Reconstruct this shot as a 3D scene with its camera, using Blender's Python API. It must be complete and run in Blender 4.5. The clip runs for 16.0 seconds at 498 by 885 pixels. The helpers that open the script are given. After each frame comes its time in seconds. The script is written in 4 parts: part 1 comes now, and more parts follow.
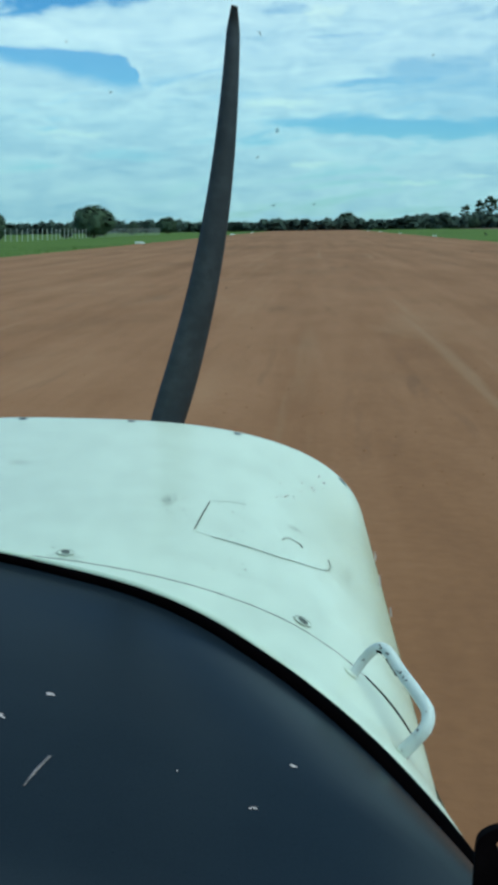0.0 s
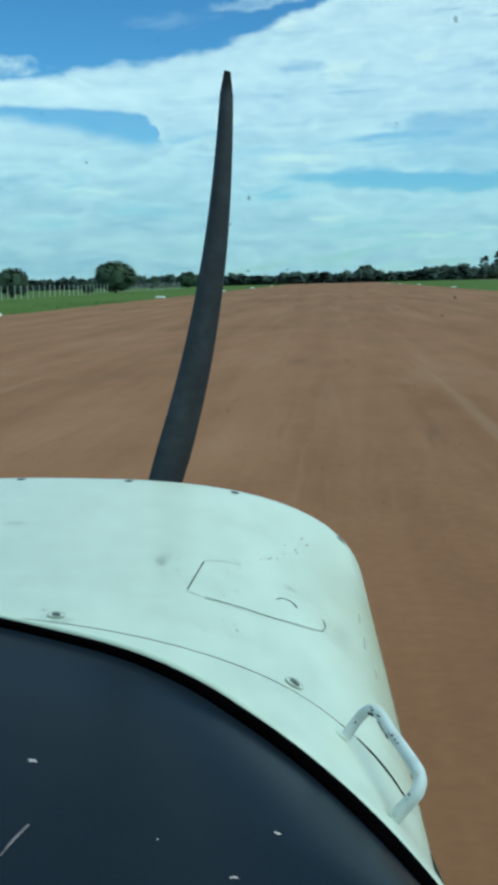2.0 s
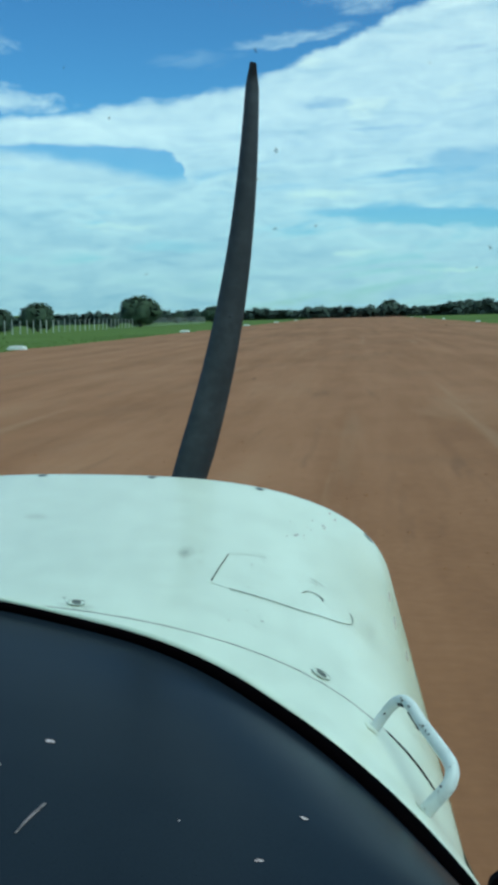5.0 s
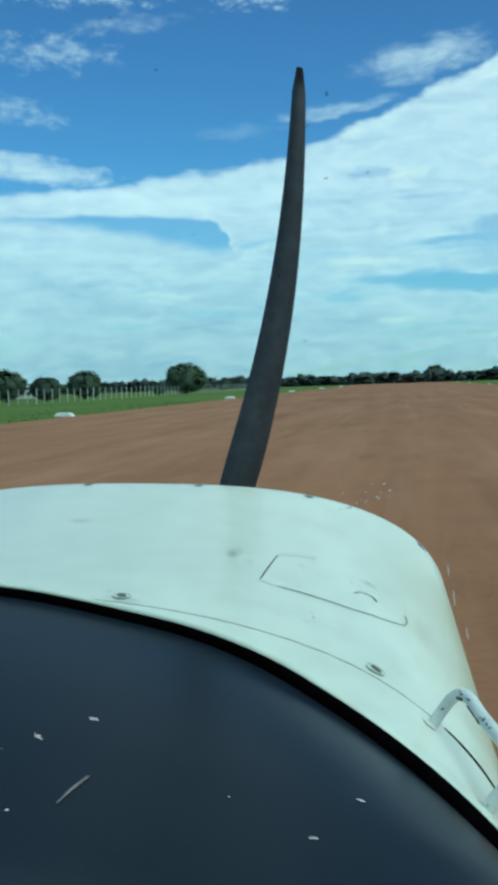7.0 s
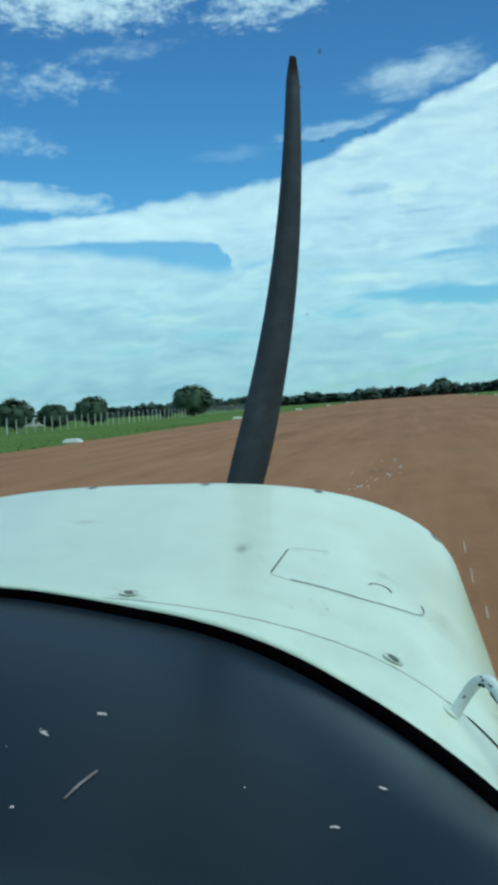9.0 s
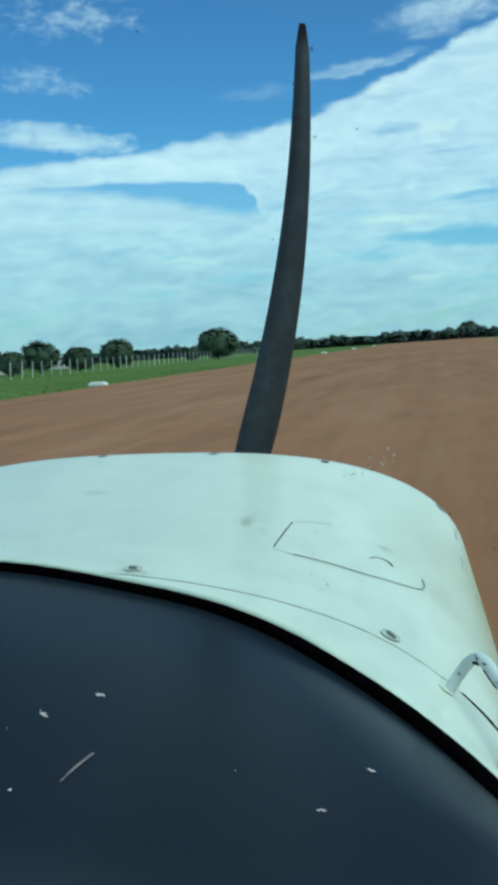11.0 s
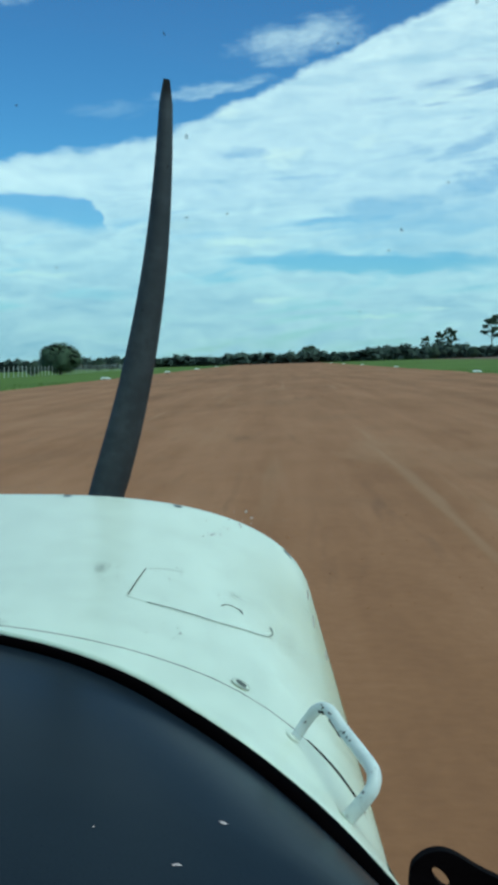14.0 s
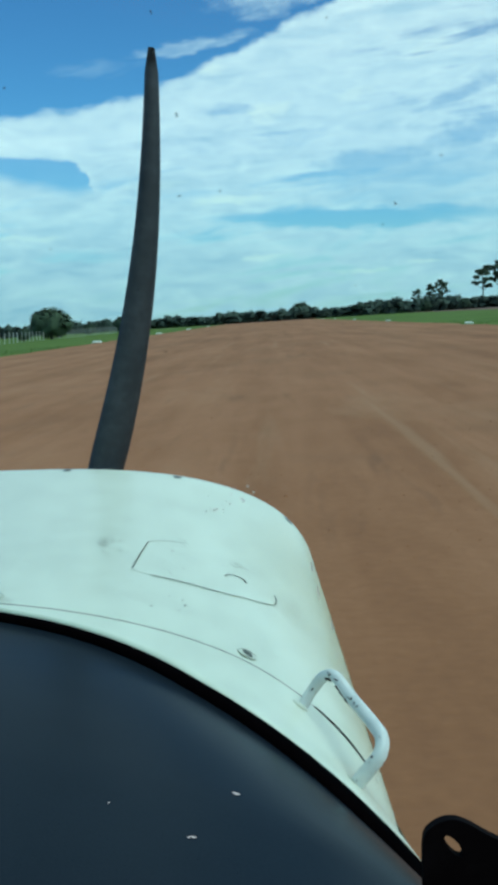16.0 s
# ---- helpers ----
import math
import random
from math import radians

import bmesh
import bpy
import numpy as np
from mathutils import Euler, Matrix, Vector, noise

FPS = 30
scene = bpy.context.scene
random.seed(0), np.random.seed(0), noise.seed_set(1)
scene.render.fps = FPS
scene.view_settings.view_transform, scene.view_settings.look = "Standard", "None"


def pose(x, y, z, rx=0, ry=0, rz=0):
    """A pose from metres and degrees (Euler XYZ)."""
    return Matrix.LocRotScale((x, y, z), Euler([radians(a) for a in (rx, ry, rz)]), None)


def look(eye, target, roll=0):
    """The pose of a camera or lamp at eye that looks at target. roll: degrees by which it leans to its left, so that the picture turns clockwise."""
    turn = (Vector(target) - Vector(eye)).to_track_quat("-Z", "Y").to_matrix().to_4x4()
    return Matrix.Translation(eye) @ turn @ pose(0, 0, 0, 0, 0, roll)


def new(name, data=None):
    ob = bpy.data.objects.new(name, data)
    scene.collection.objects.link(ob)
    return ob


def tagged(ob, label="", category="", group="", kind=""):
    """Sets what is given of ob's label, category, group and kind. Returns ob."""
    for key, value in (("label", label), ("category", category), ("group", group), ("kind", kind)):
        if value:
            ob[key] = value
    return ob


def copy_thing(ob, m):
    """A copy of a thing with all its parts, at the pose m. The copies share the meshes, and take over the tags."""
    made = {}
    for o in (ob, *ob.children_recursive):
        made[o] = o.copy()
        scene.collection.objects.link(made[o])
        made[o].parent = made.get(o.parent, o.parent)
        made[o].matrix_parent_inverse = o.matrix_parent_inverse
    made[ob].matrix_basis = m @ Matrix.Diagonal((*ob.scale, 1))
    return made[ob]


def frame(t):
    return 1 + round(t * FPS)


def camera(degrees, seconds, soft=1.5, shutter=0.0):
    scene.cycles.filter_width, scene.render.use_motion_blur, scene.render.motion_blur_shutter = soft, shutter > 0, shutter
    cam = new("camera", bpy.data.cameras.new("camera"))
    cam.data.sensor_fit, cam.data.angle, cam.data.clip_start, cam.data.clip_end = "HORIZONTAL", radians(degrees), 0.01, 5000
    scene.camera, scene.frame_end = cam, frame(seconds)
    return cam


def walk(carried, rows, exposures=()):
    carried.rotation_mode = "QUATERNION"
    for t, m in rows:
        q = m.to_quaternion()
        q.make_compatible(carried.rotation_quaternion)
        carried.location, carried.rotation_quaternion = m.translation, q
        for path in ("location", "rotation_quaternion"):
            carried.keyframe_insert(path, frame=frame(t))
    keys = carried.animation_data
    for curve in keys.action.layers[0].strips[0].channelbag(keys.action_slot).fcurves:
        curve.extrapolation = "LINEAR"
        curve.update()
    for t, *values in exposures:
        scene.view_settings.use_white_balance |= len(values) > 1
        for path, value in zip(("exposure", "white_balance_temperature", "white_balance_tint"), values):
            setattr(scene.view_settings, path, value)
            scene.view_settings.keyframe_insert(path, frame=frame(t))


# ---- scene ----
cam = camera(24.0, 16.0, soft=4.4)

# The aircraft stands on the runway; x to starboard, y along the runway.
EYE = 1.95
ROWS = [
    (0, -0.0360, 0.0087, 0.0639, 3.34, -10.50, -0.93),
    (0.5, -0.0342, -0.0007, 0.0708, 3.65, -10.16, -0.10),
    (1, -0.0000, 0.0196, 0.0665, 4.11, -10.00, 0.87),
    (1.5, -0.0044, 0.0220, 0.0627, 4.28, -9.23, 0.69),
    (2, -0.0064, 0.0112, 0.0719, 4.31, -7.96, -0.23),
    (2.5, 0.0005, 0.0176, 0.0640, 4.52, -7.80, 0.04),
    (3, -0.0074, 0.0117, 0.0570, 4.66, -7.14, -0.29),
    (3.5, -0.0163, 0.0019, 0.0634, 4.66, -6.86, -0.45),
    (5.8, 0.0083, 0.0473, -0.0148, 6.90, -4.93, 1.05),
    (6, 0.0213, 0.0490, -0.0246, 7.60, -4.15, 2.31),
    (6.5, 0.0002, 0.0577, -0.0458, 7.32, -3.71, 1.10),
    (7, -0.0151, 0.0538, -0.0480, 7.68, -3.06, 0.23),
    (7.5, 0.0005, 0.0544, -0.0466, 8.37, -2.99, 1.25),
    (8, 0.0038, 0.0576, -0.0423, 8.41, -2.80, 1.74),
    (8.5, -0.0081, 0.0692, -0.0656, 8.11, -2.39, 2.85),
    (9, -0.0165, 0.0809, -0.0764, 8.01, -2.08, 2.32),
    (11.3, 0.0073, 0.0672, -0.0299, 9.29, -4.95, 2.20),
    (11.5, 0.0056, 0.0474, -0.0158, 8.53, -4.38, 1.53),
    (12, -0.0246, 0.0422, -0.0135, 6.65, -3.94, 0.40),
    (12.5, -0.0277, 0.0364, -0.0056, 5.75, -4.03, 0.14),
    (13, 0.0022, 0.0528, -0.0217, 4.88, -3.87, 1.37),
    (13.5, -0.0080, 0.0497, -0.0114, 3.06, -4.13, -0.43),
    (14, -0.0051, 0.0421, -0.0129, 1.62, -4.03, 0.09),
    (14.5, -0.0081, 0.0259, 0.0015, 0.61, -4.33, 0.22),
    (15, -0.0023, 0.0401, -0.0015, 0.94, -5.51, 0.57),
    (15.5, -0.0125, 0.0493, -0.0086, 1.10, -6.09, 1.17),
    (16, -0.0085, 0.0393, -0.0012, 1.20, -6.05, 1.94),
]
walk(cam, [(t, pose(x, y, EYE + z, 90 + p, r, w)) for t, x, y, z, w, p, r in ROWS], exposures=[(0.0, 0.0), (16.0, 0.0)])

# ---- light: high sun, blue sky with a broad sheet of cloud ----
SUN_EL, SUN_AZ = 56.0, 125.0
sun = new("sun", bpy.data.lights.new("sun", "SUN"))
sun.data.energy, sun.data.angle, sun.data.color = 2.3, radians(46), (1.0, 0.94, 0.84)
_a, _e = radians(SUN_AZ), radians(SUN_EL)
sun.matrix_world = look((0, 0, 50), Vector((0, 0, 50)) - Vector((math.sin(_a) * math.cos(_e), math.cos(_a) * math.cos(_e), math.sin(_e))))

world = bpy.data.worlds.new("sky")
scene.world = world
world.use_nodes = True
WT = world.node_tree
WT.nodes.clear()


def wnode(kind):
    return WT.nodes.new(kind)


def put(tree, socket, value):
    if isinstance(value, bpy.types.NodeSocket):
        tree.links.new(value, socket)
    else:
        socket.default_value = value


def calc(tree, op, a, b=0.0, c=0.0):
    n = tree.nodes.new("ShaderNodeMath")
    n.operation = op
    for s, v in zip(n.inputs, (a, b, c)):
        put(tree, s, v)
    return n.outputs[0]


def m(op, a, b=0.0, c=0.0):
    return calc(WT, op, a, b, c)


def smooth(x, lo, hi):
    n = WT.nodes.new("ShaderNodeMapRange")
    n.interpolation_type = "SMOOTHSTEP"
    for s, v in zip(n.inputs, (x, lo, hi, 0.0, 1.0)):
        put(WT, s, v)
    return n.outputs[0]


def ramp(tree, fac, stops, mode="LINEAR"):
    n = tree.nodes.new("ShaderNodeValToRGB")
    n.color_ramp.interpolation = mode
    el = n.color_ramp.elements
    while len(el) < len(stops):
        el.new(0.5)
    for e, (p, c) in zip(el, stops):
        e.position, e.color = p, (*c, 1) if len(c) == 3 else c
    put(tree, n.inputs[0], fac)
    return n.outputs[0]


def wnoise(vec, scale, detail=4.0, rough=0.55, dist=0.0):
    n = wnode("ShaderNodeTexNoise")
    for k, v in (("Vector", vec), ("Scale", scale), ("Detail", detail), ("Roughness", rough), ("Distortion", dist)):
        put(WT, n.inputs[k], v)
    return n.outputs[0]


coord = wnode("ShaderNodeTexCoord").outputs["Generated"]
sep = wnode("ShaderNodeSeparateXYZ")
WT.links.new(coord, sep.inputs[0])
vx, vy, vz = sep.outputs
AZ = m("MULTIPLY", m("ARCTAN2", vx, vy), 57.2958)
EL = m("MULTIPLY_ADD", m("ARCSINE", vz), 57.2958, 0.12)


def plane(sa, se, off=0.0):
    n = wnode("ShaderNodeCombineXYZ")
    put(WT, n.inputs[0], m("MULTIPLY_ADD", AZ, sa, off))
    put(WT, n.inputs[1], m("MULTIPLY", EL, se))
    n.inputs[2].default_value = off
    return n.outputs[0]


lump = m("SUBTRACT", wnoise(plane(0.5, 1.0), 1.0, 5.0, 0.6), 0.5)
fluff = m("SUBTRACT", wnoise(plane(0.9, 1.6, 7.0), 1.0, 6.0, 0.65), 0.5)
streak = m("SUBTRACT", wnoise(plane(0.13, 1.35, 3.0), 1.0, 6.0, 0.6, 0.8), 0.5)
sheared = wnode("ShaderNodeCombineXYZ")
put(WT, sheared.inputs[0], m("MULTIPLY", AZ, 0.28))
put(WT, sheared.inputs[1], m("MULTIPLY", m("MULTIPLY_ADD", AZ, -0.22, EL), 1.5))
feather = m("SUBTRACT", wnoise(sheared.outputs[0], 1.0, 9.0, 0.66, 0.9), 0.5)
mottle = m("SUBTRACT", wnoise(plane(0.55, 1.25, 51.0), 1.0, 7.0, 0.66, 0.6), 0.5)
sheared_wide = wnode("ShaderNodeCombineXYZ")
put(WT, sheared_wide.inputs[0], m("MULTIPLY", AZ, 0.11))
put(WT, sheared_wide.inputs[1], m("MULTIPLY", m("MULTIPLY_ADD", AZ, -0.12, EL), 0.85))
sheared_wide.inputs[2].default_value = 9.0
rising = m("SUBTRACT", wnoise(sheared_wide.outputs[0], 1.0, 7.0, 0.6, 0.7), 0.5)
wisp = m("ADD", m("MULTIPLY", feather, 0.6), m("MULTIPLY", fluff, 0.6))
slant = m("SUBTRACT", wnoise(plane(0.22, 0.8, 21.0), 1.0, 5.0, 0.6, 0.8), 0.5)

AZ_W = m("ADD", AZ, m("MULTIPLY", m("SUBTRACT", wnoise(plane(0.45, 0.9, 31.0), 1.0, 4.0, 0.6), 0.5), 3.2))
EL_W = m("ADD", EL, m("MULTIPLY", m("SUBTRACT", wnoise(plane(0.4, 1.1, 43.0), 1.0, 4.0, 0.6), 0.5), 1.1))

# upper edge of the cloud sheet: degrees of height over degrees of heading
edge = ramp(WT, m("MULTIPLY_ADD", AZ, 1 / 60, 0.5), [
    (p, (h / 30,) * 3) for p, h in ((0.0, 7.0), (0.167, 8.8), (0.272, 9.45), (0.35, 10.2), (0.405, 10.8), (0.438, 11.6),
                                    (0.477, 12.6), (0.522, 13.8), (0.567, 15.0), (0.633, 16.6), (0.8, 20.0), (1.0, 24.0))])
edge = m("MULTIPLY", edge, 30.0)
above = m("SUBTRACT", m("ADD", EL, m("MULTIPLY", lump, -1.1)), edge)
sheet = smooth(above, 0.16, -0.28)
# inside the sheet: thin streaks through which the blue shows
depth_in = smooth(above, -0.8, -4.5)
thin = smooth(m("ADD", m("MULTIPLY", rising, 1.0), m("MULTIPLY", slant, 0.7)), 0.0, 0.30)
sheet = m("MULTIPLY", sheet, m("SUBTRACT", 1.0, m("MULTIPLY", m("MULTIPLY", thin, depth_in), 0.8)))


def blob(az, el, ra, re, tilt=0.0, rag=1.2, soft_=0.7, tex=None):
    """A ragged patch round a heading and height, leaning by tilt."""
    da = m("SUBTRACT", AZ_W, az)
    de = m("SUBTRACT", m("SUBTRACT", EL_W, el), m("MULTIPLY", da, tilt))
    q = m("ADD", m("POWER", m("ABSOLUTE", m("DIVIDE", da, ra)), 2.0), m("POWER", m("ABSOLUTE", m("DIVIDE", de, re)), 2.0))
    q = m("ADD", m("SUBTRACT", 1.0, q), m("MULTIPLY", fluff if tex is None else tex, rag))
    return smooth(q, 0.0, soft_)


# the blue inlet with its rounded end, and paler breaks
def heights(stops):
    """Degrees of height over degrees of heading, as a curve."""
    return m("MULTIPLY", ramp(WT, m("MULTIPLY_ADD", AZ_I, 1 / 60, 0.5), [(a_ / 60 + 0.5, (h_ / 30,) * 3) for a_, h_ in stops], "EASE"), 30.0)


AZ_I = m("ADD", AZ, m("MULTIPLY", fluff, 0.9))
EL_I = m("ADD", EL, m("MULTIPLY", fluff, 0.4))
inlet_top = heights(((-21.0, 7.7), (-18.7, 7.9), (-15.0, 8.05), (-11.4, 8.05), (-9.7, 7.9), (-8.7, 7.35), (-8.3, 6.2)))
inlet_low = heights(((-21.0, 7.5), (-17.0, 7.3), (-13.3, 6.8), (-11.0, 6.35), (-9.3, 5.95), (-8.3, 6.2)))
inlet = m("MULTIPLY", m("MULTIPLY", smooth(m("SUBTRACT", inlet_top, EL_I), -0.03, 0.22), smooth(m("SUBTRACT", EL_I, inlet_low), -0.1, 0.7)), 0.88)
gaps = m("MAXIMUM", m("MAXIMUM", m("MULTIPLY", blob(4.6, 4.8, 8.8, 0.62, -0.01, 1.0, 0.9, streak), 0.92), m("MULTIPLY", blob(7.4, 6.6, 6.5, 1.7, 0.05, 3.4, 1.5, rising), 0.74)),
         m("MAXIMUM", m("MULTIPLY", blob(5.0, 7.3, 3.6, 0.75, 0.05, 1.6, 1.0), 0.5), m("MULTIPLY", blob(9.8, 8.5, 2.6, 0.8, 0.25, 1.6, 1.0), 0.55)))
for args, k in (((-1.8, 10.0, 1.5, 0.45, 0.05, 2.2, 1.4), 0.5), ((9.0, 10.2, 2.4, 0.6, 0.35, 2.6, 1.5, wisp), 0.6), ((-9.5, 3.4, 3.0, 0.3, 0.0, 2.4, 1.4, streak), 0.5)):
    gaps = m("MAXIMUM", gaps, m("MULTIPLY", blob(*args), k))
sheet = m("MULTIPLY", sheet, m("SUBTRACT", 1.0, m("MAXIMUM", inlet, gaps)))
loose = m("MULTIPLY", blob(0.9, 15.1, 3.8, 1.15, 0.16, 2.0, 1.7, wisp), 0.9)
for args, k in (((-3.4, 12.85, 3.4, 0.42, 0.14, 2.4, 1.7, wisp), 0.75), ((-18.5, 10.1, 5.4, 0.75, -0.10, 2.0, 1.1), 0.85),
                ((-17.0, 15.3, 3.4, 0.95, -0.02, 5.0, 2.2), 0.6), ((-15.5, 18.8, 6.6, 1.6, 0.0, 3.4, 1.3), 0.92),
                ((-6.0, 18.7, 4.2, 1.25, 0.14, 4.0, 1.6), 0.9), ((-18.6, 12.6, 2.8, 0.7, -0.1, 5.0, 2.2), 0.5), ((-8.0, 11.9, 2.4, 0.35, 0.05, 3.0, 2.0, feather), 0.3),
                ((-13.5, 16.6, 3.0, 0.5, 0.1, 5.0, 2.4), 0.4)):
    loose = m("MAXIMUM", loose, m("MULTIPLY", blob(*args), k))
high = m("MULTIPLY", smooth(wnoise(coord, 3.0, 6.0, 0.6), 0.46, 0.62), smooth(EL, 18.5, 30.0))
mask = m("MAXIMUM", m("MAXIMUM", sheet, loose), high)
veil = m("MULTIPLY", smooth(EL, 6.5, 0.0), 0.45)
mask = m("MAXIMUM", mask, veil)

sky = wnode("ShaderNodeTexSky")
sky.sky_type, sky.sun_disc, sky.sun_elevation, sky.sun_rotation = "NISHITA", False, radians(SUN_EL), radians(SUN_AZ)
sky.air_density, sky.dust_density, sky.ozone_density = 1.0, 0.35, 3.0
bg_sky = wnode("ShaderNodeBackground")
tinted = wnode("ShaderNodeMix")
tinted.data_type, tinted.blend_type = "RGBA", "MULTIPLY"
tinted.inputs[0].default_value = 1.0
WT.links.new(sky.outputs[0], tinted.inputs[6])
WT.links.new(ramp(WT, m("MULTIPLY", EL, 1 / 30), [(0.0, (0.64, 1.03, 1.30)), (0.22, (0.60, 1.07, 1.37)), (0.36, (0.51, 0.97, 1.32)), (0.6, (0.46, 0.87, 1.23))]), tinted.inputs[7])
WT.links.new(tinted.outputs[2], bg_sky.inputs[0])
bg_sky.inputs[1].default_value = 0.090
shade = m("ADD", m("ADD", m("MULTIPLY", slant, 0.5), m("MULTIPLY", rising, 0.5)), m("ADD", m("MULTIPLY", mottle, 0.55), m("MULTIPLY", streak, 0.2)))
# swelling heads of cloud that catch the warm sun
heads = m("MAXIMUM", m("MULTIPLY", blob(0.2, 9.8, 1.3, 0.65, 0.05, 2.0, 1.7), 0.8), m("MULTIPLY", blob(-2.9, 12.0, 1.2, 0.6, 0.1, 2.0, 1.7), 0.6))
for args, k in (((4.6, 10.6, 1.6, 0.5, 0.2, 3.0, 2.0), 0.4), ((-5.5, 6.6, 1.8, 0.35, 0.05, 2.8, 1.8), 0.45), ((7.6, 12.4, 1.8, 0.6, 0.2, 3.0, 2.0), 0.4), ((-1.9, 5.7, 2.6, 0.25, 0.03, 2.0, 1.4), 0.6),
                ((-11.9, 4.2, 2.4, 0.22, 0.0, 2.0, 1.4), 0.5), ((4.2, 2.3, 1.5, 0.2, 0.0, 2.0, 1.2), 0.6), ((7.2, 2.5, 1.1, 0.17, 0.0, 2.0, 1.2), 0.5), ((-0.3, 3.0, 1.3, 0.2, 0.0, 2.0, 1.2), 0.5)):
    heads = m("MAXIMUM", heads, m("MULTIPLY", blob(*args), k))
cloud_colour = ramp(WT, m("ADD", shade, 0.5), [(0.20, (0.46, 0.64, 0.81)), (0.45, (0.74, 0.835, 0.94)), (0.68, (0.99, 1.02, 1.05))])
hazed = wnode("ShaderNodeMix")
hazed.data_type, hazed.blend_type = "RGBA", "MULTIPLY"
hazed.inputs[0].default_value = 1.0
warmed = wnode("ShaderNodeMix")
warmed.data_type = "RGBA"
put(WT, warmed.inputs[0], heads)
put(WT, warmed.inputs[6], cloud_colour)
warmed.inputs[7].default_value = (1.18, 1.13, 1.03, 1)
WT.links.new(warmed.outputs[2], hazed.inputs[6])
WT.links.new(ramp(WT, m("MULTIPLY", EL, 1 / 30), [(0.0, (0.585, 0.735, 0.77)), (0.16, (0.76, 0.89, 0.945)), (0.28, (0.90, 0.95, 1.02)), (0.5, (0.98, 0.97, 1.02))]), hazed.inputs[7])
bg_cloud = wnode("ShaderNodeBackground")
WT.links.new(hazed.outputs[2], bg_cloud.inputs[0])
bg_cloud.inputs[1].default_value = 0.95
mixer = wnode("ShaderNodeMixShader")
put(WT, mixer.inputs[0], mask)
WT.links.new(bg_sky.outputs[0], mixer.inputs[1])
WT.links.new(bg_cloud.outputs[0], mixer.inputs[2])
WT.links.new(mixer.outputs[0], wnode("ShaderNodeOutputWorld").inputs[0])


# ---- materials ----
def surface(name, dark, mid, light, broad=3.0, fine=40.0, rough=0.8, bump=0.2, metal=0.0, coat=0.0, stretch=(1, 1, 1), spread=0.0, size=0.01, stops=(0.34, 0.5, 0.66), gloss=0.5):
    """A surface with broad blotches and fine grain; spread varies alike pieces."""
    mt = bpy.data.materials.new(name)
    mt.use_nodes = True
    t = mt.node_tree
    b = t.nodes["Principled BSDF"]
    tc, mp = t.nodes.new("ShaderNodeTexCoord"), t.nodes.new("ShaderNodeMapping")
    mp.inputs["Scale"].default_value = stretch
    t.links.new(tc.outputs["Object"], mp.inputs[0])
    outs = []
    for sc, dt in ((broad, 5.0), (fine, 3.0)):
        n = t.nodes.new("ShaderNodeTexNoise")
        n.inputs["Scale"].default_value, n.inputs["Detail"].default_value, n.inputs["Roughness"].default_value = sc, dt, 0.6
        t.links.new(mp.outputs[0], n.inputs["Vector"])
        outs.append(n.outputs[0])
    f = calc(t, "ADD", calc(t, "MULTIPLY", outs[0], 0.65), calc(t, "MULTIPLY", outs[1], 0.35))
    if spread:
        info = t.nodes.new("ShaderNodeObjectInfo")
        f = calc(t, "ADD", f, calc(t, "MULTIPLY", calc(t, "SUBTRACT", info.outputs["Random"], 0.5), spread))
    col = ramp(t, f, list(zip(stops, (dark, mid, light))))
    t.links.new(col, b.inputs["Base Color"])
    t.links.new(calc(t, "ADD", calc(t, "MULTIPLY", outs[1], 0.2), rough - 0.1), b.inputs["Roughness"])
    b.inputs["Metallic"].default_value = metal
    b.inputs["Specular IOR Level"].default_value = gloss
    b.inputs["Coat Weight"].default_value = coat
    b.inputs["Coat Roughness"].default_value = 0.12
    if bump:
        bp = t.nodes.new("ShaderNodeBump")
        bp.inputs["Strength"].default_value, bp.inputs["Distance"].default_value = bump, size
        t.links.new(f, bp.inputs["Height"])
        t.links.new(bp.outputs[0], b.inputs["Normal"])
    return mt


PAINT = surface("white_paint", (0.68, 0.71, 0.61), (0.77, 0.80, 0.69), (0.81, 0.84, 0.74), 2.5, 30, 0.38, 0.012, coat=0.2)
PAINT_WORN = surface("chipped_paint", (0.05, 0.05, 0.05), (0.62, 0.66, 0.66), (0.76, 0.79, 0.78), 45, 200, 0.4, 0.05, coat=0.2, stops=(0.36, 0.39, 0.6))
# black vinyl, with the blue of reflected sky mixed into its base colour
BLACK_VINYL_SKY_TINT = surface("black_vinyl_sky_tint", (0.0052, 0.0122, 0.0185), (0.0080, 0.0178, 0.0262), (0.0120, 0.0245, 0.0345), 2.5, 600, 0.32, 0.02, size=0.0005, gloss=0.135)
RUBBER = surface("black_rubber", (0.0008, 0.0006, 0.001), (0.0012, 0.001, 0.0015), (0.002, 0.0018, 0.0024), 20, 200, 0.9, 0.1, gloss=0.015)
BLACK_METAL = surface("black_metal", (0.001, 0.001, 0.0015), (0.002, 0.002, 0.0025), (0.004, 0.004, 0.005), 20, 200, 0.7, 0.05, gloss=0.03)
BLADE = surface("grey_black_blade", (0.014, 0.018, 0.024), (0.024, 0.029, 0.037), (0.05, 0.056, 0.066), 12, 90, 0.5, 0.1)
STEEL = surface("dull_steel", (0.14, 0.15, 0.15), (0.24, 0.25, 0.25), (0.4, 0.4, 0.4), 30, 200, 0.45, 0.1, metal=0.8)
GAP = surface("dark_gap", (0.02, 0.025, 0.022), (0.035, 0.04, 0.036), (0.06, 0.065, 0.06), 30, 200, 0.9, 0.0, gloss=0.1)
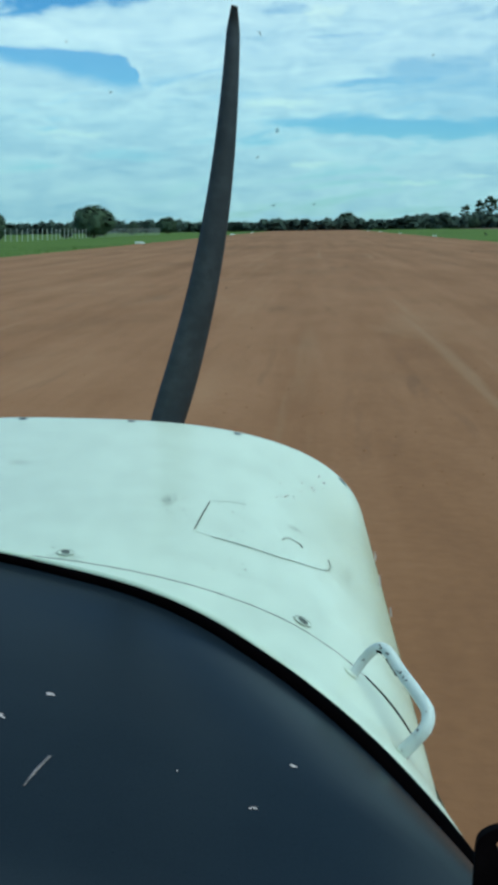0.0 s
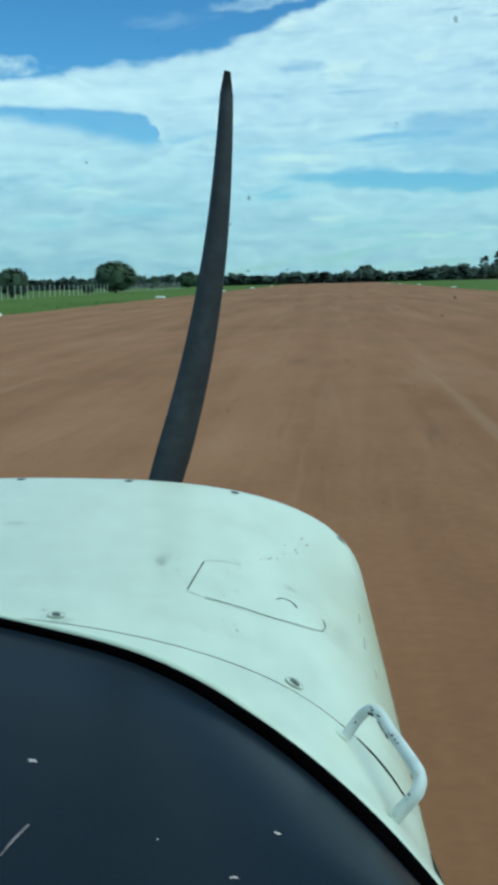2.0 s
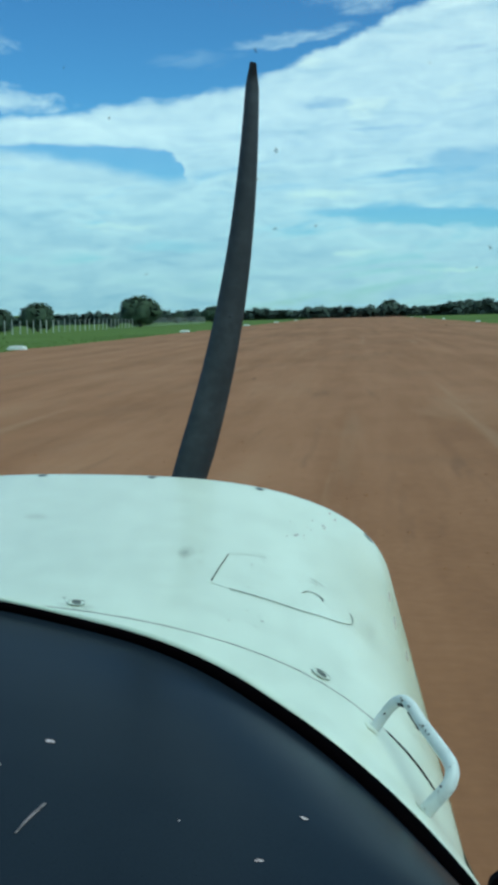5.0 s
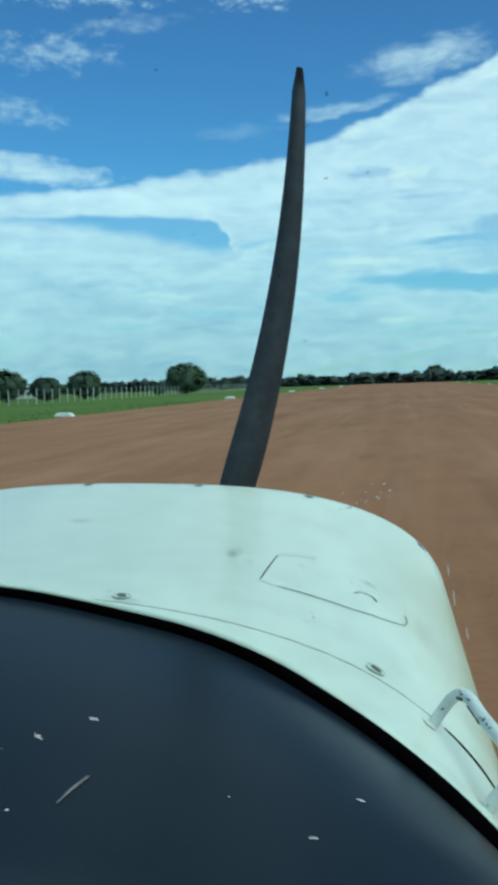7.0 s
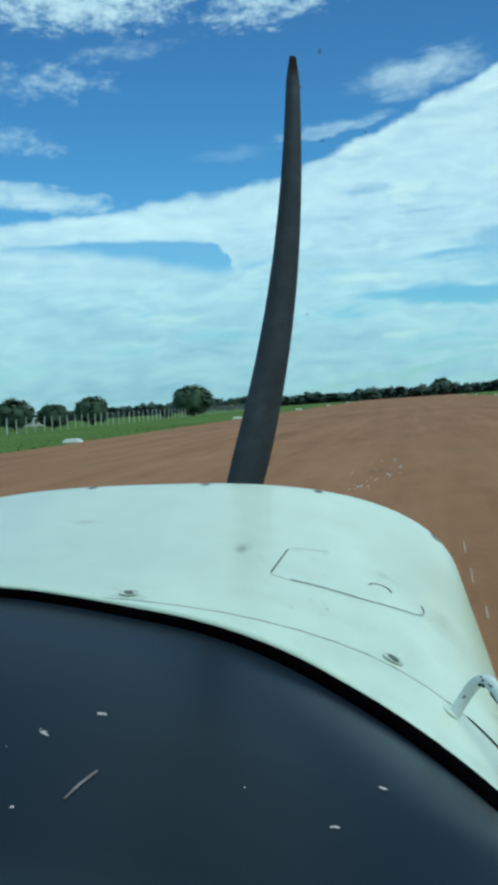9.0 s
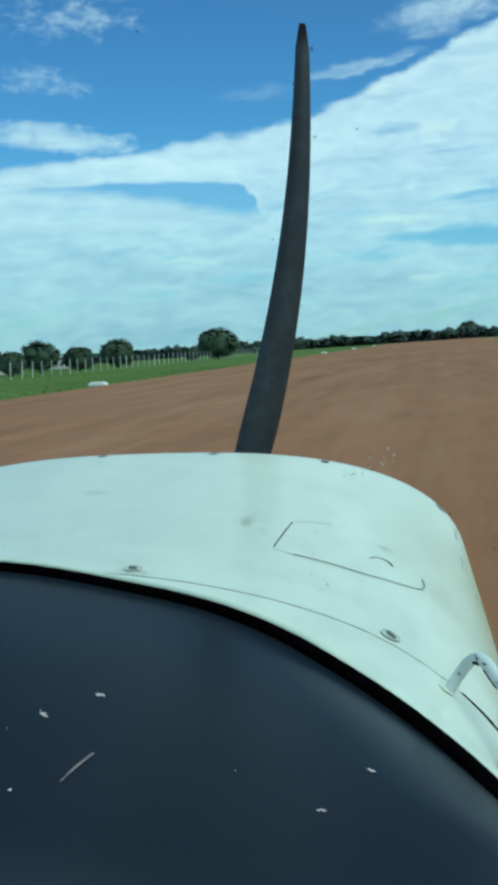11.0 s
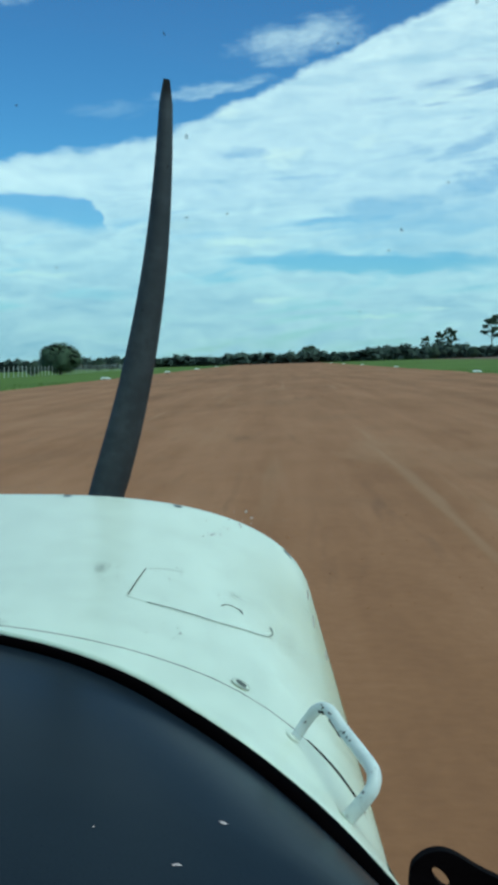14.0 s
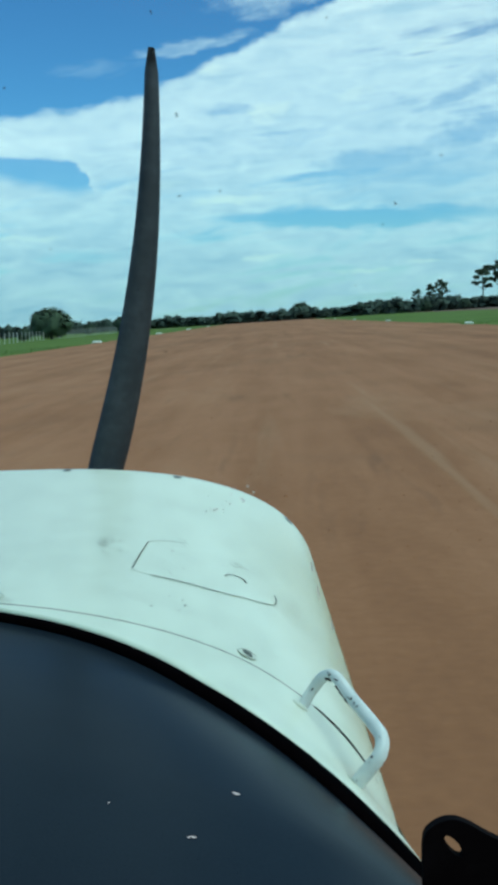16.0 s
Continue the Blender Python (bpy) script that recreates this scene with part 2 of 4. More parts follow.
SLOT = surface("grey_slot", (0.06, 0.07, 0.066), (0.10, 0.11, 0.10), (0.15, 0.16, 0.15), 60, 300, 0.7, 0.0)
SCRATCH = surface("pale_scratch", (0.10, 0.11, 0.11), (0.18, 0.19, 0.19), (0.28, 0.29, 0.29), 80, 400, 0.8, 0.0)
GRIME = surface("grime", (0.25, 0.27, 0.24), (0.42, 0.44, 0.40), (0.55, 0.57, 0.53), 60, 300, 0.7, 0.0)
CHIP = surface("pale_chip", (0.38, 0.40, 0.40), (0.50, 0.52, 0.52), (0.60, 0.62, 0.62), 60, 300, 0.8, 0.0)
LINING = surface("cabin_lining", (0.10, 0.10, 0.10), (0.14, 0.14, 0.13), (0.17, 0.17, 0.16), 8, 120, 0.9, 0.2)
GRASS = surface("grass", (0.076, 0.122, 0.024), (0.104, 0.162, 0.032), (0.138, 0.198, 0.044), 0.05, 0.6, 0.95, 0.3, size=0.05, gloss=0.1)
SCRUB = surface("scrub", (0.020, 0.055, 0.016), (0.032, 0.080, 0.022), (0.055, 0.11, 0.03), 0.05, 0.9, 0.95, 0.8, size=0.3)
BLADES = surface("grass_tufts", (0.076, 0.132, 0.018), (0.10, 0.170, 0.024), (0.128, 0.205, 0.034), 0.03, 6, 0.9, 0.0)
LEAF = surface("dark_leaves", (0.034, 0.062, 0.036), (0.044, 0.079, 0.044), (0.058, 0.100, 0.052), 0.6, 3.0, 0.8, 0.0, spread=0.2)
# leaf green lightened and blued, distance haze put into the colour
LEAF_HAZED = surface("hazed_far_leaves", (0.044, 0.074, 0.060), (0.052, 0.086, 0.068), (0.060, 0.098, 0.075), 0.02, 0.4, 0.8, 0.0)
BARK = surface("bark", (0.06, 0.05, 0.04), (0.11, 0.09, 0.07), (0.2, 0.17, 0.14), 1.5, 12, 0.95, 0.6)
WHITE_POST = surface("whitewash", (0.66, 0.65, 0.60), (0.78, 0.77, 0.72), (0.84, 0.83, 0.79), 3, 25, 0.9, 0.2, spread=0.2)
POST_GREY = surface("weathered_post", (0.38, 0.39, 0.36), (0.52, 0.53, 0.50), (0.63, 0.64, 0.61), 3, 25, 0.9, 0.2, spread=0.3)
CONCRETE = surface("concrete", (0.32, 0.30, 0.26), (0.44, 0.42, 0.37), (0.55, 0.53, 0.48), 0.6, 8, 0.9, 0.3)
ROOF_SHEET = surface("weathered_sheet", (0.30, 0.29, 0.26), (0.42, 0.41, 0.37), (0.52, 0.51, 0.47), 0.4, 4, 0.6, 0.2)
WALL_WASH = surface("washed_wall", (0.42, 0.38, 0.32), (0.56, 0.53, 0.46), (0.66, 0.63, 0.57), 0.5, 6, 0.9, 0.2)
DARK_OPEN = surface("dark_opening", (0.01, 0.01, 0.01), (0.02, 0.02, 0.02), (0.03, 0.03, 0.03), 3, 20, 0.5, 0.0)
TILE_RED = surface("clay_roof", (0.16, 0.06, 0.035), (0.24, 0.10, 0.06), (0.32, 0.15, 0.09), 1.0, 14, 0.9, 0.4)
PLOUGHED = surface("ploughed_soil", (0.11, 0.055, 0.033), (0.16, 0.080, 0.048), (0.21, 0.11, 0.066), 0.04, 0.8, 0.95, 0.6, stretch=(1, 0.1, 1), size=0.2)


def dirt_material():
    """Red-brown rolled earth with pale scuffs, long wheel tracks and damp patches."""
    mt = bpy.data.materials.new("runway_earth")
    mt.use_nodes = True
    t = mt.node_tree
    b = t.nodes["Principled BSDF"]
    tc = t.nodes.new("ShaderNodeTexCoord")
    outs = []
    for stretch, sc, dt, dist in (((1, 1, 1), 0.045, 6, 0.5), ((1, 0.04, 1), 0.55, 5, 0.0), ((1, 0.16, 1), 0.5, 6, 0.4), ((1, 1, 1), 9.0, 4, 0.0), ((1, 0.5, 1), 0.8, 5, 0.4)):
        mp, n = t.nodes.new("ShaderNodeMapping"), t.nodes.new("ShaderNodeTexNoise")
        mp.inputs["Scale"].default_value = stretch
        n.inputs["Scale"].default_value, n.inputs["Detail"].default_value, n.inputs["Roughness"].default_value = sc, dt, 0.62
        n.inputs["Distortion"].default_value = dist
        t.links.new(tc.outputs["Object"], mp.inputs[0])
        t.links.new(mp.outputs[0], n.inputs["Vector"])
        outs.append(n.outputs[0])
    f = calc(t, "MULTIPLY", outs[0], 0.22)
    for o, k in zip(outs[1:], (0.34, 0.23, 0.11, 0.10)):
        f = calc(t, "MULTIPLY_ADD", o, k, f)
    col = ramp(t, f, [(0.34, (0.208, 0.080, 0.037)), (0.46, (0.316, 0.128, 0.058)), (0.53, (0.372, 0.158, 0.077)), (0.65, (0.468, 0.226, 0.122))])
    # thin pale scuffs along the run of the wheels, broad damp patches
    for stretch, sc, lo, hi, tone, most in (((1, 0.022, 1), 1.3, 0.60, 0.72, (0.44, 0.25, 0.145), 0.36), ((1, 0.05, 1), 2.6, 0.62, 0.74, (0.20, 0.088, 0.047), 0.5), ((1, 0.45, 1), 0.035, 0.55, 0.68, (0.175, 0.083, 0.048), 0.45), ((1, 0.6, 1), 0.22, 0.54, 0.66, (0.19, 0.094, 0.052), 0.18), ((1, 0.3, 1), 0.31, 0.58, 0.70, (0.45, 0.25, 0.145), 0.22)):
        mp, n, rg, mx = (t.nodes.new(k) for k in ("ShaderNodeMapping", "ShaderNodeTexNoise", "ShaderNodeMapRange", "ShaderNodeMix"))
        mp.inputs["Scale"].default_value, mp.inputs["Location"].default_value = stretch, (sc * 7, 3, 0)
        n.inputs["Scale"].default_value, n.inputs["Detail"].default_value, n.inputs["Roughness"].default_value, n.inputs["Distortion"].default_value = sc, 4.0, 0.6, 0.6
        t.links.new(tc.outputs["Object"], mp.inputs[0])
        t.links.new(mp.outputs[0], n.inputs["Vector"])
        for sk, v in zip(rg.inputs, (n.outputs[0], lo, hi, 0.0, most)):
            put(t, sk, v)
        mx.data_type = "RGBA"
        put(t, mx.inputs[0], rg.outputs[0])
        put(t, mx.inputs[6], col)
        mx.inputs[7].default_value = (*tone, 1)
        col = mx.outputs[2]
    t.links.new(col, b.inputs["Base Color"])
    b.inputs["Roughness"].default_value = 0.95
    b.inputs["Specular IOR Level"].default_value = 0.2
    bp = t.nodes.new("ShaderNodeBump")
    bp.inputs["Strength"].default_value, bp.inputs["Distance"].default_value = 0.22, 0.04
    t.links.new(outs[3], bp.inputs["Height"])
    t.links.new(bp.outputs[0], b.inputs["Normal"])
    return mt


DIRT = dirt_material()


def glass_material():
    """Clear tinted acrylic: lets the view through with a faint green cast and a weak mirror image."""
    mt = bpy.data.materials.new("tinted_acrylic")
    mt.use_nodes = True
    t = mt.node_tree
    t.nodes.clear()
    tr, gl, mx, out = (t.nodes.new(k) for k in ("ShaderNodeBsdfTransparent", "ShaderNodeBsdfGlossy", "ShaderNodeMixShader", "ShaderNodeOutputMaterial"))
    tr.inputs[0].default_value = (0.68, 0.985, 0.965, 1)
    gl.inputs["Roughness"].default_value = 0.03
    mx.inputs[0].default_value = 0.015
    t.links.new(tr.outputs[0], mx.inputs[1])
    t.links.new(gl.outputs[0], mx.inputs[2])
    t.links.new(mx.outputs[0], out.inputs[0])
    return mt


ACRYLIC = glass_material()


def film_material(name, clear, colour):
    """A thin dried film that lets part of the light through and glows when lit from behind."""
    mt = bpy.data.materials.new(name)
    mt.use_nodes = True
    t = mt.node_tree
    t.nodes.clear()
    tr, tl, mx, out = (t.nodes.new(k) for k in ("ShaderNodeBsdfTransparent", "ShaderNodeBsdfTranslucent", "ShaderNodeMixShader", "ShaderNodeOutputMaterial"))
    tc, nz = t.nodes.new("ShaderNodeTexCoord"), t.nodes.new("ShaderNodeTexNoise")
    nz.inputs["Scale"].default_value = 900.0
    t.links.new(tc.outputs["Object"], nz.inputs["Vector"])
    tl.inputs[0].default_value = (*colour, 1)
    t.links.new(calc(t, "MULTIPLY_ADD", nz.outputs[0], 0.3, 1 - clear - 0.15), mx.inputs[0])
    t.links.new(tr.outputs[0], mx.inputs[1])
    t.links.new(tl.outputs[0], mx.inputs[2])
    t.links.new(mx.outputs[0], out.inputs[0])
    return mt


SPECK = film_material("insect_speck", 0.55, (0.10, 0.12, 0.12))
SPLASH = film_material("dried_splash", 0.40, (0.95, 0.9, 0.8))


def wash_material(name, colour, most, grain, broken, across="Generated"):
    """A thin film of dried oil, smudge or painted shading, thickest in its middle and broken by the grain of the paint.
    """
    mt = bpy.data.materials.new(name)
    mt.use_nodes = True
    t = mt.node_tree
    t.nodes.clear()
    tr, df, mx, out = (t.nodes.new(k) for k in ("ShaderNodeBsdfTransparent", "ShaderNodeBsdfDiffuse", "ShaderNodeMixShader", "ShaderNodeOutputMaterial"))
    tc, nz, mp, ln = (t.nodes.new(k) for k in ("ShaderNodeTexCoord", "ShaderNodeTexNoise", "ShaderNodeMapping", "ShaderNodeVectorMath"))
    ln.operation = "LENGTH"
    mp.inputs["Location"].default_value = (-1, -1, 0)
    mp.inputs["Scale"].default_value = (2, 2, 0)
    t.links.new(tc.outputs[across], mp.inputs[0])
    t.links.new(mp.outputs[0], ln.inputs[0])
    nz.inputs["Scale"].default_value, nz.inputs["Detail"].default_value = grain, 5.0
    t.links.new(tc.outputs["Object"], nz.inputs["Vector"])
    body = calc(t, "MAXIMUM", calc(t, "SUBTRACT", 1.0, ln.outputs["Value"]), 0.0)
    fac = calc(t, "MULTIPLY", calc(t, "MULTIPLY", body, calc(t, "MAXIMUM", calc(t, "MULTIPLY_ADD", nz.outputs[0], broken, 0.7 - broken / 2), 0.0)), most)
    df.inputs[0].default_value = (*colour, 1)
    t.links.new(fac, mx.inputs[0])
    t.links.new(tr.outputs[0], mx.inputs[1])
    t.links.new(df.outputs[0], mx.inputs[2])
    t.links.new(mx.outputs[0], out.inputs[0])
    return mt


WASH = wash_material("oily_wash", (0.58, 0.50, 0.32), 0.15, 14.0, 2.4)
# beige that stands in for shading and ground bounce on the flank
FLANK_SHADE = wash_material("flank_shade", (0.50, 0.43, 0.28), 0.46, 4.0, 0.7, "UV")
SMUDGE = wash_material("grey_smudge", (0.36, 0.38, 0.35), 0.24, 120.0, 2.4)


# ---- mesh helpers ----
def mesh_of(name, bm, material, flat=False):
    me = bpy.data.meshes.new(name)
    bm.normal_update()
    bm.to_mesh(me)
    bm.free()
    me.materials.append(material)
    if not flat:
        me.polygons.foreach_set("use_smooth", [True] * len(me.polygons))
    return me


def part(name, bm, material, parent, label="", flat=False):
    ob = new(name, mesh_of(name, bm, material, flat))
    ob.parent = parent
    ob.matrix_parent_inverse = parent.matrix_world.inverted() if parent.type == "EMPTY" and not parent.parent else Matrix()
    return tagged(ob, label)


def thing(name, at, label, category, group="", kind=""):
    ob = new(name)
    ob.location = at
    ob.empty_display_size = 0.2
    bpy.context.view_layer.update()
    return tagged(ob, label, category, group, kind)


def single(name, bm, material, label, category="", group="", kind="", flat=False):
    return tagged(new(name, mesh_of(name, bm, material, flat)), label, category, group, kind)


def grid(rows, close=False, thick=0.0):
    """A skin through rows of points; thick gives it a second face below."""
    bm = bmesh.new()
    vs = [[bm.verts.new(p) for p in r] for r in rows]
    for a, b in zip(vs, vs[1:]):
        for i in range(len(a) - (0 if close else 1)):
            j = (i + 1) % len(a)
            bm.faces.new((a[i], a[j], b[j], b[i]))
    bmesh.ops.recalc_face_normals(bm, faces=bm.faces)
    if thick:
        bmesh.ops.solidify(bm, geom=bm.faces[:], thickness=thick)
    return bm


def tube(points, radius, sides=10, cap=True, flat=1.0, up=None):
    """A round bar along points; radius is a number or one for each point."""
    pts = [Vector(p) for p in points]
    rad = radius if isinstance(radius, (list, tuple)) else [radius] * len(pts)
    bm = bmesh.new()
    rings = []
    for i, p in enumerate(pts):
        d = (pts[min(i + 1, len(pts) - 1)] - pts[max(i - 1, 0)]).normalized()
        ref = Vector(up) if up else (Vector((0, 0, 1)) if abs(d.z) < 0.9 else Vector((1, 0, 0)))
        u = d.cross(ref).normalized()
        v = u.cross(d).normalized()
        rings.append([bm.verts.new(p + (u * math.cos(k * 2 * math.pi / sides) + v * math.sin(k * 2 * math.pi / sides) * flat) * rad[i]) for k in range(sides)])
    for a, b in zip(rings, rings[1:]):
        for k in range(sides):
            bm.faces.new((a[k], a[(k + 1) % sides], b[(k + 1) % sides], b[k]))
    if cap:
        bm.faces.new(rings[0][::-1])
        bm.faces.new(rings[-1])
    bmesh.ops.recalc_face_normals(bm, faces=bm.faces)
    return bm


def box(lo, hi, bevel=0.0):
    bm = bmesh.new()
    bmesh.ops.create_cube(bm, size=1)
    lo, hi = Vector(lo), Vector(hi)
    for v in bm.verts:
        v.co = Vector(((lo[i] + hi[i]) / 2 + v.co[i] * (hi[i] - lo[i]) for i in range(3)))
    if bevel:
        bmesh.ops.bevel(bm, geom=bm.edges[:], offset=bevel, segments=2, affect="EDGES", profile=0.5)
    return bm


def curve_through(pts, n):
    """n points on a smooth line through pts."""
    p = [Vector(q) for q in pts]
    p = [p[0] * 2 - p[1]] + p + [p[-1] * 2 - p[-2]]
    out = []
    for i in range(1, len(p) - 2):
        for k in range(n):
            t = k / n
            out.append(0.5 * ((2 * p[i]) + (p[i + 1] - p[i - 1]) * t + (2 * p[i - 1] - 5 * p[i] + 4 * p[i + 1] - p[i + 2]) * t * t
                              + (3 * p[i] - p[i - 1] - 3 * p[i + 1] + p[i + 2]) * t ** 3))
    return out + [p[-2]]


# ---- ground ----
RW_L, RW_R, RW_START, RW_END = -24.5, 20.0, -235.0, 760.0


def rise(x):
    """The airfield lies on a gentle cross slope."""
    return 0.03 * max(-440.0, min(440.0, x))


def ground_sheet():
    xs = sorted({*range(-4800, -400, 400), *range(-400, 401, 40), -440, 440, *range(800, 4801, 400)})
    bm = grid([[Vector((x, y, rise(x) - 0.02)) for x in xs] for y in xs])
    return single("ground", bm, GRASS, "bright green mown grass of the airfield reaching the horizon", "ground", kind="structure")


ground_sheet()


def ragged_strip(x0, x1, y0, y1, z, step, wob, seed, cols=8):
    """A sheet with uneven borders."""
    rows, y = [], y0
    while y <= y1 + 0.01:
        a = x0 + wob * (noise.noise((y * 0.11, seed, 0)) + 0.6 * noise.noise((y * 0.5, seed + 3, 0)))
        b = x1 + wob * (noise.noise((y * 0.11, seed + 7, 0)) + 0.6 * noise.noise((y * 0.5, seed + 9, 0)))
        rows.append([Vector((a + (b - a) * i / cols, y, z + rise(a + (b - a) * i / cols))) for i in range(cols + 1)])
        y += step
    return grid(rows)


single("runway", ragged_strip(RW_L, RW_R, RW_START, RW_END, 0.0, 2.5, 1.1, 1.0), DIRT, "red-brown rolled earth runway with pale scuffs and ragged grass edges", "runway", kind="structure")
single("field", ragged_strip(70, 420, 330, 640, 0.0, 10, 3, 5.0), PLOUGHED, "ploughed red-brown soil of a field beside grass", "field", kind="structure")
single("scrub_ground", ragged_strip(-420, 420, -520, -262, 0.01, 8, 6, 15.0, 20), SCRUB, "dark green rough pasture short of the runway", "pasture", kind="structure")
single("crop_ground", ragged_strip(-420, -66, -255, 150, 0.0, 8, 4, 25.0, 12), SCRUB, "dark green low crop beside the airfield", "crop", kind="structure")

# ---- aircraft ----
CX = -0.495
AXIS = -0.33
TAPER, TAPER_SIZE, EYE_MID = 0.80, 1.75, Vector((-0.008, -0.012, EYE - 0.005))
POW = 2.64     # squareness of the body's rounded upper half


def sec(y):
    """Half width, crown height and top of the body's rounded upper half at y."""
    k = (y - 1.10) / 1.17
    lift = max(0.0, (y - 1.5) / 0.75) ** 1.5
    return 0.598 - 0.0502 * k + 0.2 * min(0.3, max(0.0, 1.0 - y)), 0.3299 - 0.1073 * k + 0.018 * lift, EYE - 0.2507 - 0.033 * k + 0.016 * lift


def skin(y, a, off=0.0):
    """A point on the body: a = 0 on the crown, +-90 degrees at the sides, beyond that down the flank."""
    w, h, z0 = sec(y)
    w, h = w + off, h + off
    q = max(-math.pi / 2, min(math.pi / 2, a))
    extra = (abs(a) - math.pi / 2) if abs(a) > math.pi / 2 else 0.0
    sn, cs = abs(math.sin(q)) ** (2 / POW), max(0.0, math.cos(q)) ** (2 / POW)
    return Vector((CX + w * math.copysign(sn, q) * (1 - 0.25 * extra * extra), y, z0 + off - h * (1 - cs) - extra * 0.36))


def tapered(p):
    """The body is drawn straight; from the cabin forward it narrows towards the spinner, alike on both sides of AXIS."""
    y = max(p.y, 0.50)
    d = Vector((p.x, y, p.z)) - EYE_MID
    size = TAPER_SIZE / (1 + TAPER * d.y)
    q = EYE_MID + d * size
    half = sec(y)[0] * size
    crown = EYE_MID.x + (CX - EYE_MID.x) * size
    if q.x < crown:
        q.x = crown + (q.x - crown) * (2 * crown + half - 2 * AXIS) / half
    return Vector((q.x, q.y + p.y - y, q.z))


def wider(p, side):
    """The body broadens to the cabin behind the windscreen's foot."""
    return p + Vector((side * min(0.02, max(0.0, 0.66 - p.y) * 0.1), 0, 0))


def at_x(x, y, off=0.0):
    w = sec(y)[0]
    r = max(-1, min(1, (x - CX) / w))
    return skin(y, math.copysign(math.asin(abs(r) ** (POW / 2)), r), off)


def span(a):
    return 0.60 * math.sin(min(abs(a), 1.45)) ** (2 / POW)


def base_y(a):
    """Where the windscreen meets the body."""
    return 1.118 - 2.1 * span(a) ** 3.33


def seam_y(a):
    """Where the cowling meets the strip before the windscreen."""
    return 1.121 - 1.2 * max(0.0, span(a) - 0.42) ** 1.8


def angle_at(x):
    return math.asin(min(1.0, abs(x - CX) / 0.60) ** (POW / 2))


def crest(a):
    """The glare shield and its seal stand a little proud over the crown."""
    f = max(0.0, min(1.0, (0.25 - span(a)) / 0.19))
    return 0.0115 * f * f * (3 - 2 * f)


plane_thing = thing("light_aircraft", (AXIS, 1.0, 0.0), "white single-engine light aircraft with dark propeller standing on earth runway", "aircraft")
ANG = [radians(d) for d in range(-120, 121, 4)]

rows = [[skin(seam_y(a) + 0.003 + (2.237 - seam_y(a)) * i / 24, a) for a in ANG] for i in range(25)]
for k in range(1, 7):      # rounded front lip
    q = k / 6 * math.pi / 2
    rows.append([skin(2.24, a, -0.045 * (1 - math.cos(q))) + Vector((0, 0.045 * math.sin(q), 0)) for a in ANG])
cowling = part("cowling", grid(rows), PAINT, plane_thing, "glossy white engine cowling with small stains")
front = [rows[-1]]
for k in (0.75, 0.4, 0.05):
    front.append([Vector((CX + (p.x - CX) * k, 2.285 + (1 - k) * 0.05, (EYE - 0.62) + (p.z - (EYE - 0.62)) * k)) for p in rows[-1]])
part("nose_face", grid(front), PAINT, plane_thing)

rows = []
SA = [radians(d / 2) for d in range(-150, 151, 4)]
for drop in (0.006, 0.003):      # the rolled lip under the seal
    rows.append([skin(base_y(a) - 0.0006, a, crest(a) - drop) for a in SA])
for i in range(9):
    rows.append([skin(base_y(a) + (seam_y(a) - base_y(a)) * i / 8, a, crest(a) * max(0.0, 1 - i / 4)) for a in SA])
part("scuttle_skin", grid(rows), PAINT, plane_thing, "white painted strip between windscreen and cowling")
part("seam", grid([[skin(seam_y(a) + d, a, -0.004) for a in ANG] for d in (-0.012, 0.05)]), GAP, plane_thing)
for side in (-1, 1):
    rows = []
    for i in range(28):
        rows.append([wider(skin(1.02 - i * 0.1 if i else seam_y(radians(d)), side * radians(d)), side) for d in (75, 80, 85, 90, 95, 100, 110, 120)])
    part("flank", grid(rows), PAINT, plane_thing)

seal_r = [0.0046 + 0.0048 * min(1.0, abs(a) / 0.9) ** 1.5 for a in SA]
seal_line = [skin(base_y(a) - r * 1.05, a, crest(a) - 0.0075) for a, r in zip(SA, seal_r)]
back_r = [wider(skin(y, radians(75), -0.0085), 1) for y in (0.70, 0.64, 0.55, 0.45, 0.3, 0.1, -0.3)]
back_l = [wider(skin(y, radians(-75), -0.0085), -1) for y in (-0.3, 0.1, 0.3, 0.45, 0.55, 0.64, 0.70)]
part("windscreen_seal", tube(back_l + seal_line + back_r, [0.0094] * len(back_l) + seal_r + [0.0094] * len(back_r), 8), RUBBER, plane_thing, "black rubber seal round the windscreen")

def swell(k):
    """The glare shield rises gently behind the seal."""
    return math.sin(min(1.0, k / 0.5) * math.pi / 2)


rows = []
GA = [radians(d / 2) for d in range(-150, 151, 4)]
for i in range(29):
    k = i / 28
    rows.append([skin(base_y(a) + 0.03 + (0.33 - base_y(a)) * k, a, crest(a) * (1 - k) - 0.014 + 0.0205 * swell(k)) for a in GA])
rows.append([p + Vector((0, -0.012, -0.012)) for p in rows[-1]])
rows.append([p + Vector((0, -0.004, -0.03)) for p in rows[-1]])
glare = part("glare_shield", grid(rows), BLACK_VINYL_SKY_TINT, plane_thing, "matt black glare shield with a few pale chips")
part("instrument_panel", box((CX - 0.5, 0.33, EYE - 0.86), (CX + 0.5, 0.36, EYE - 0.42), 0.008), BLACK_METAL, plane_thing)


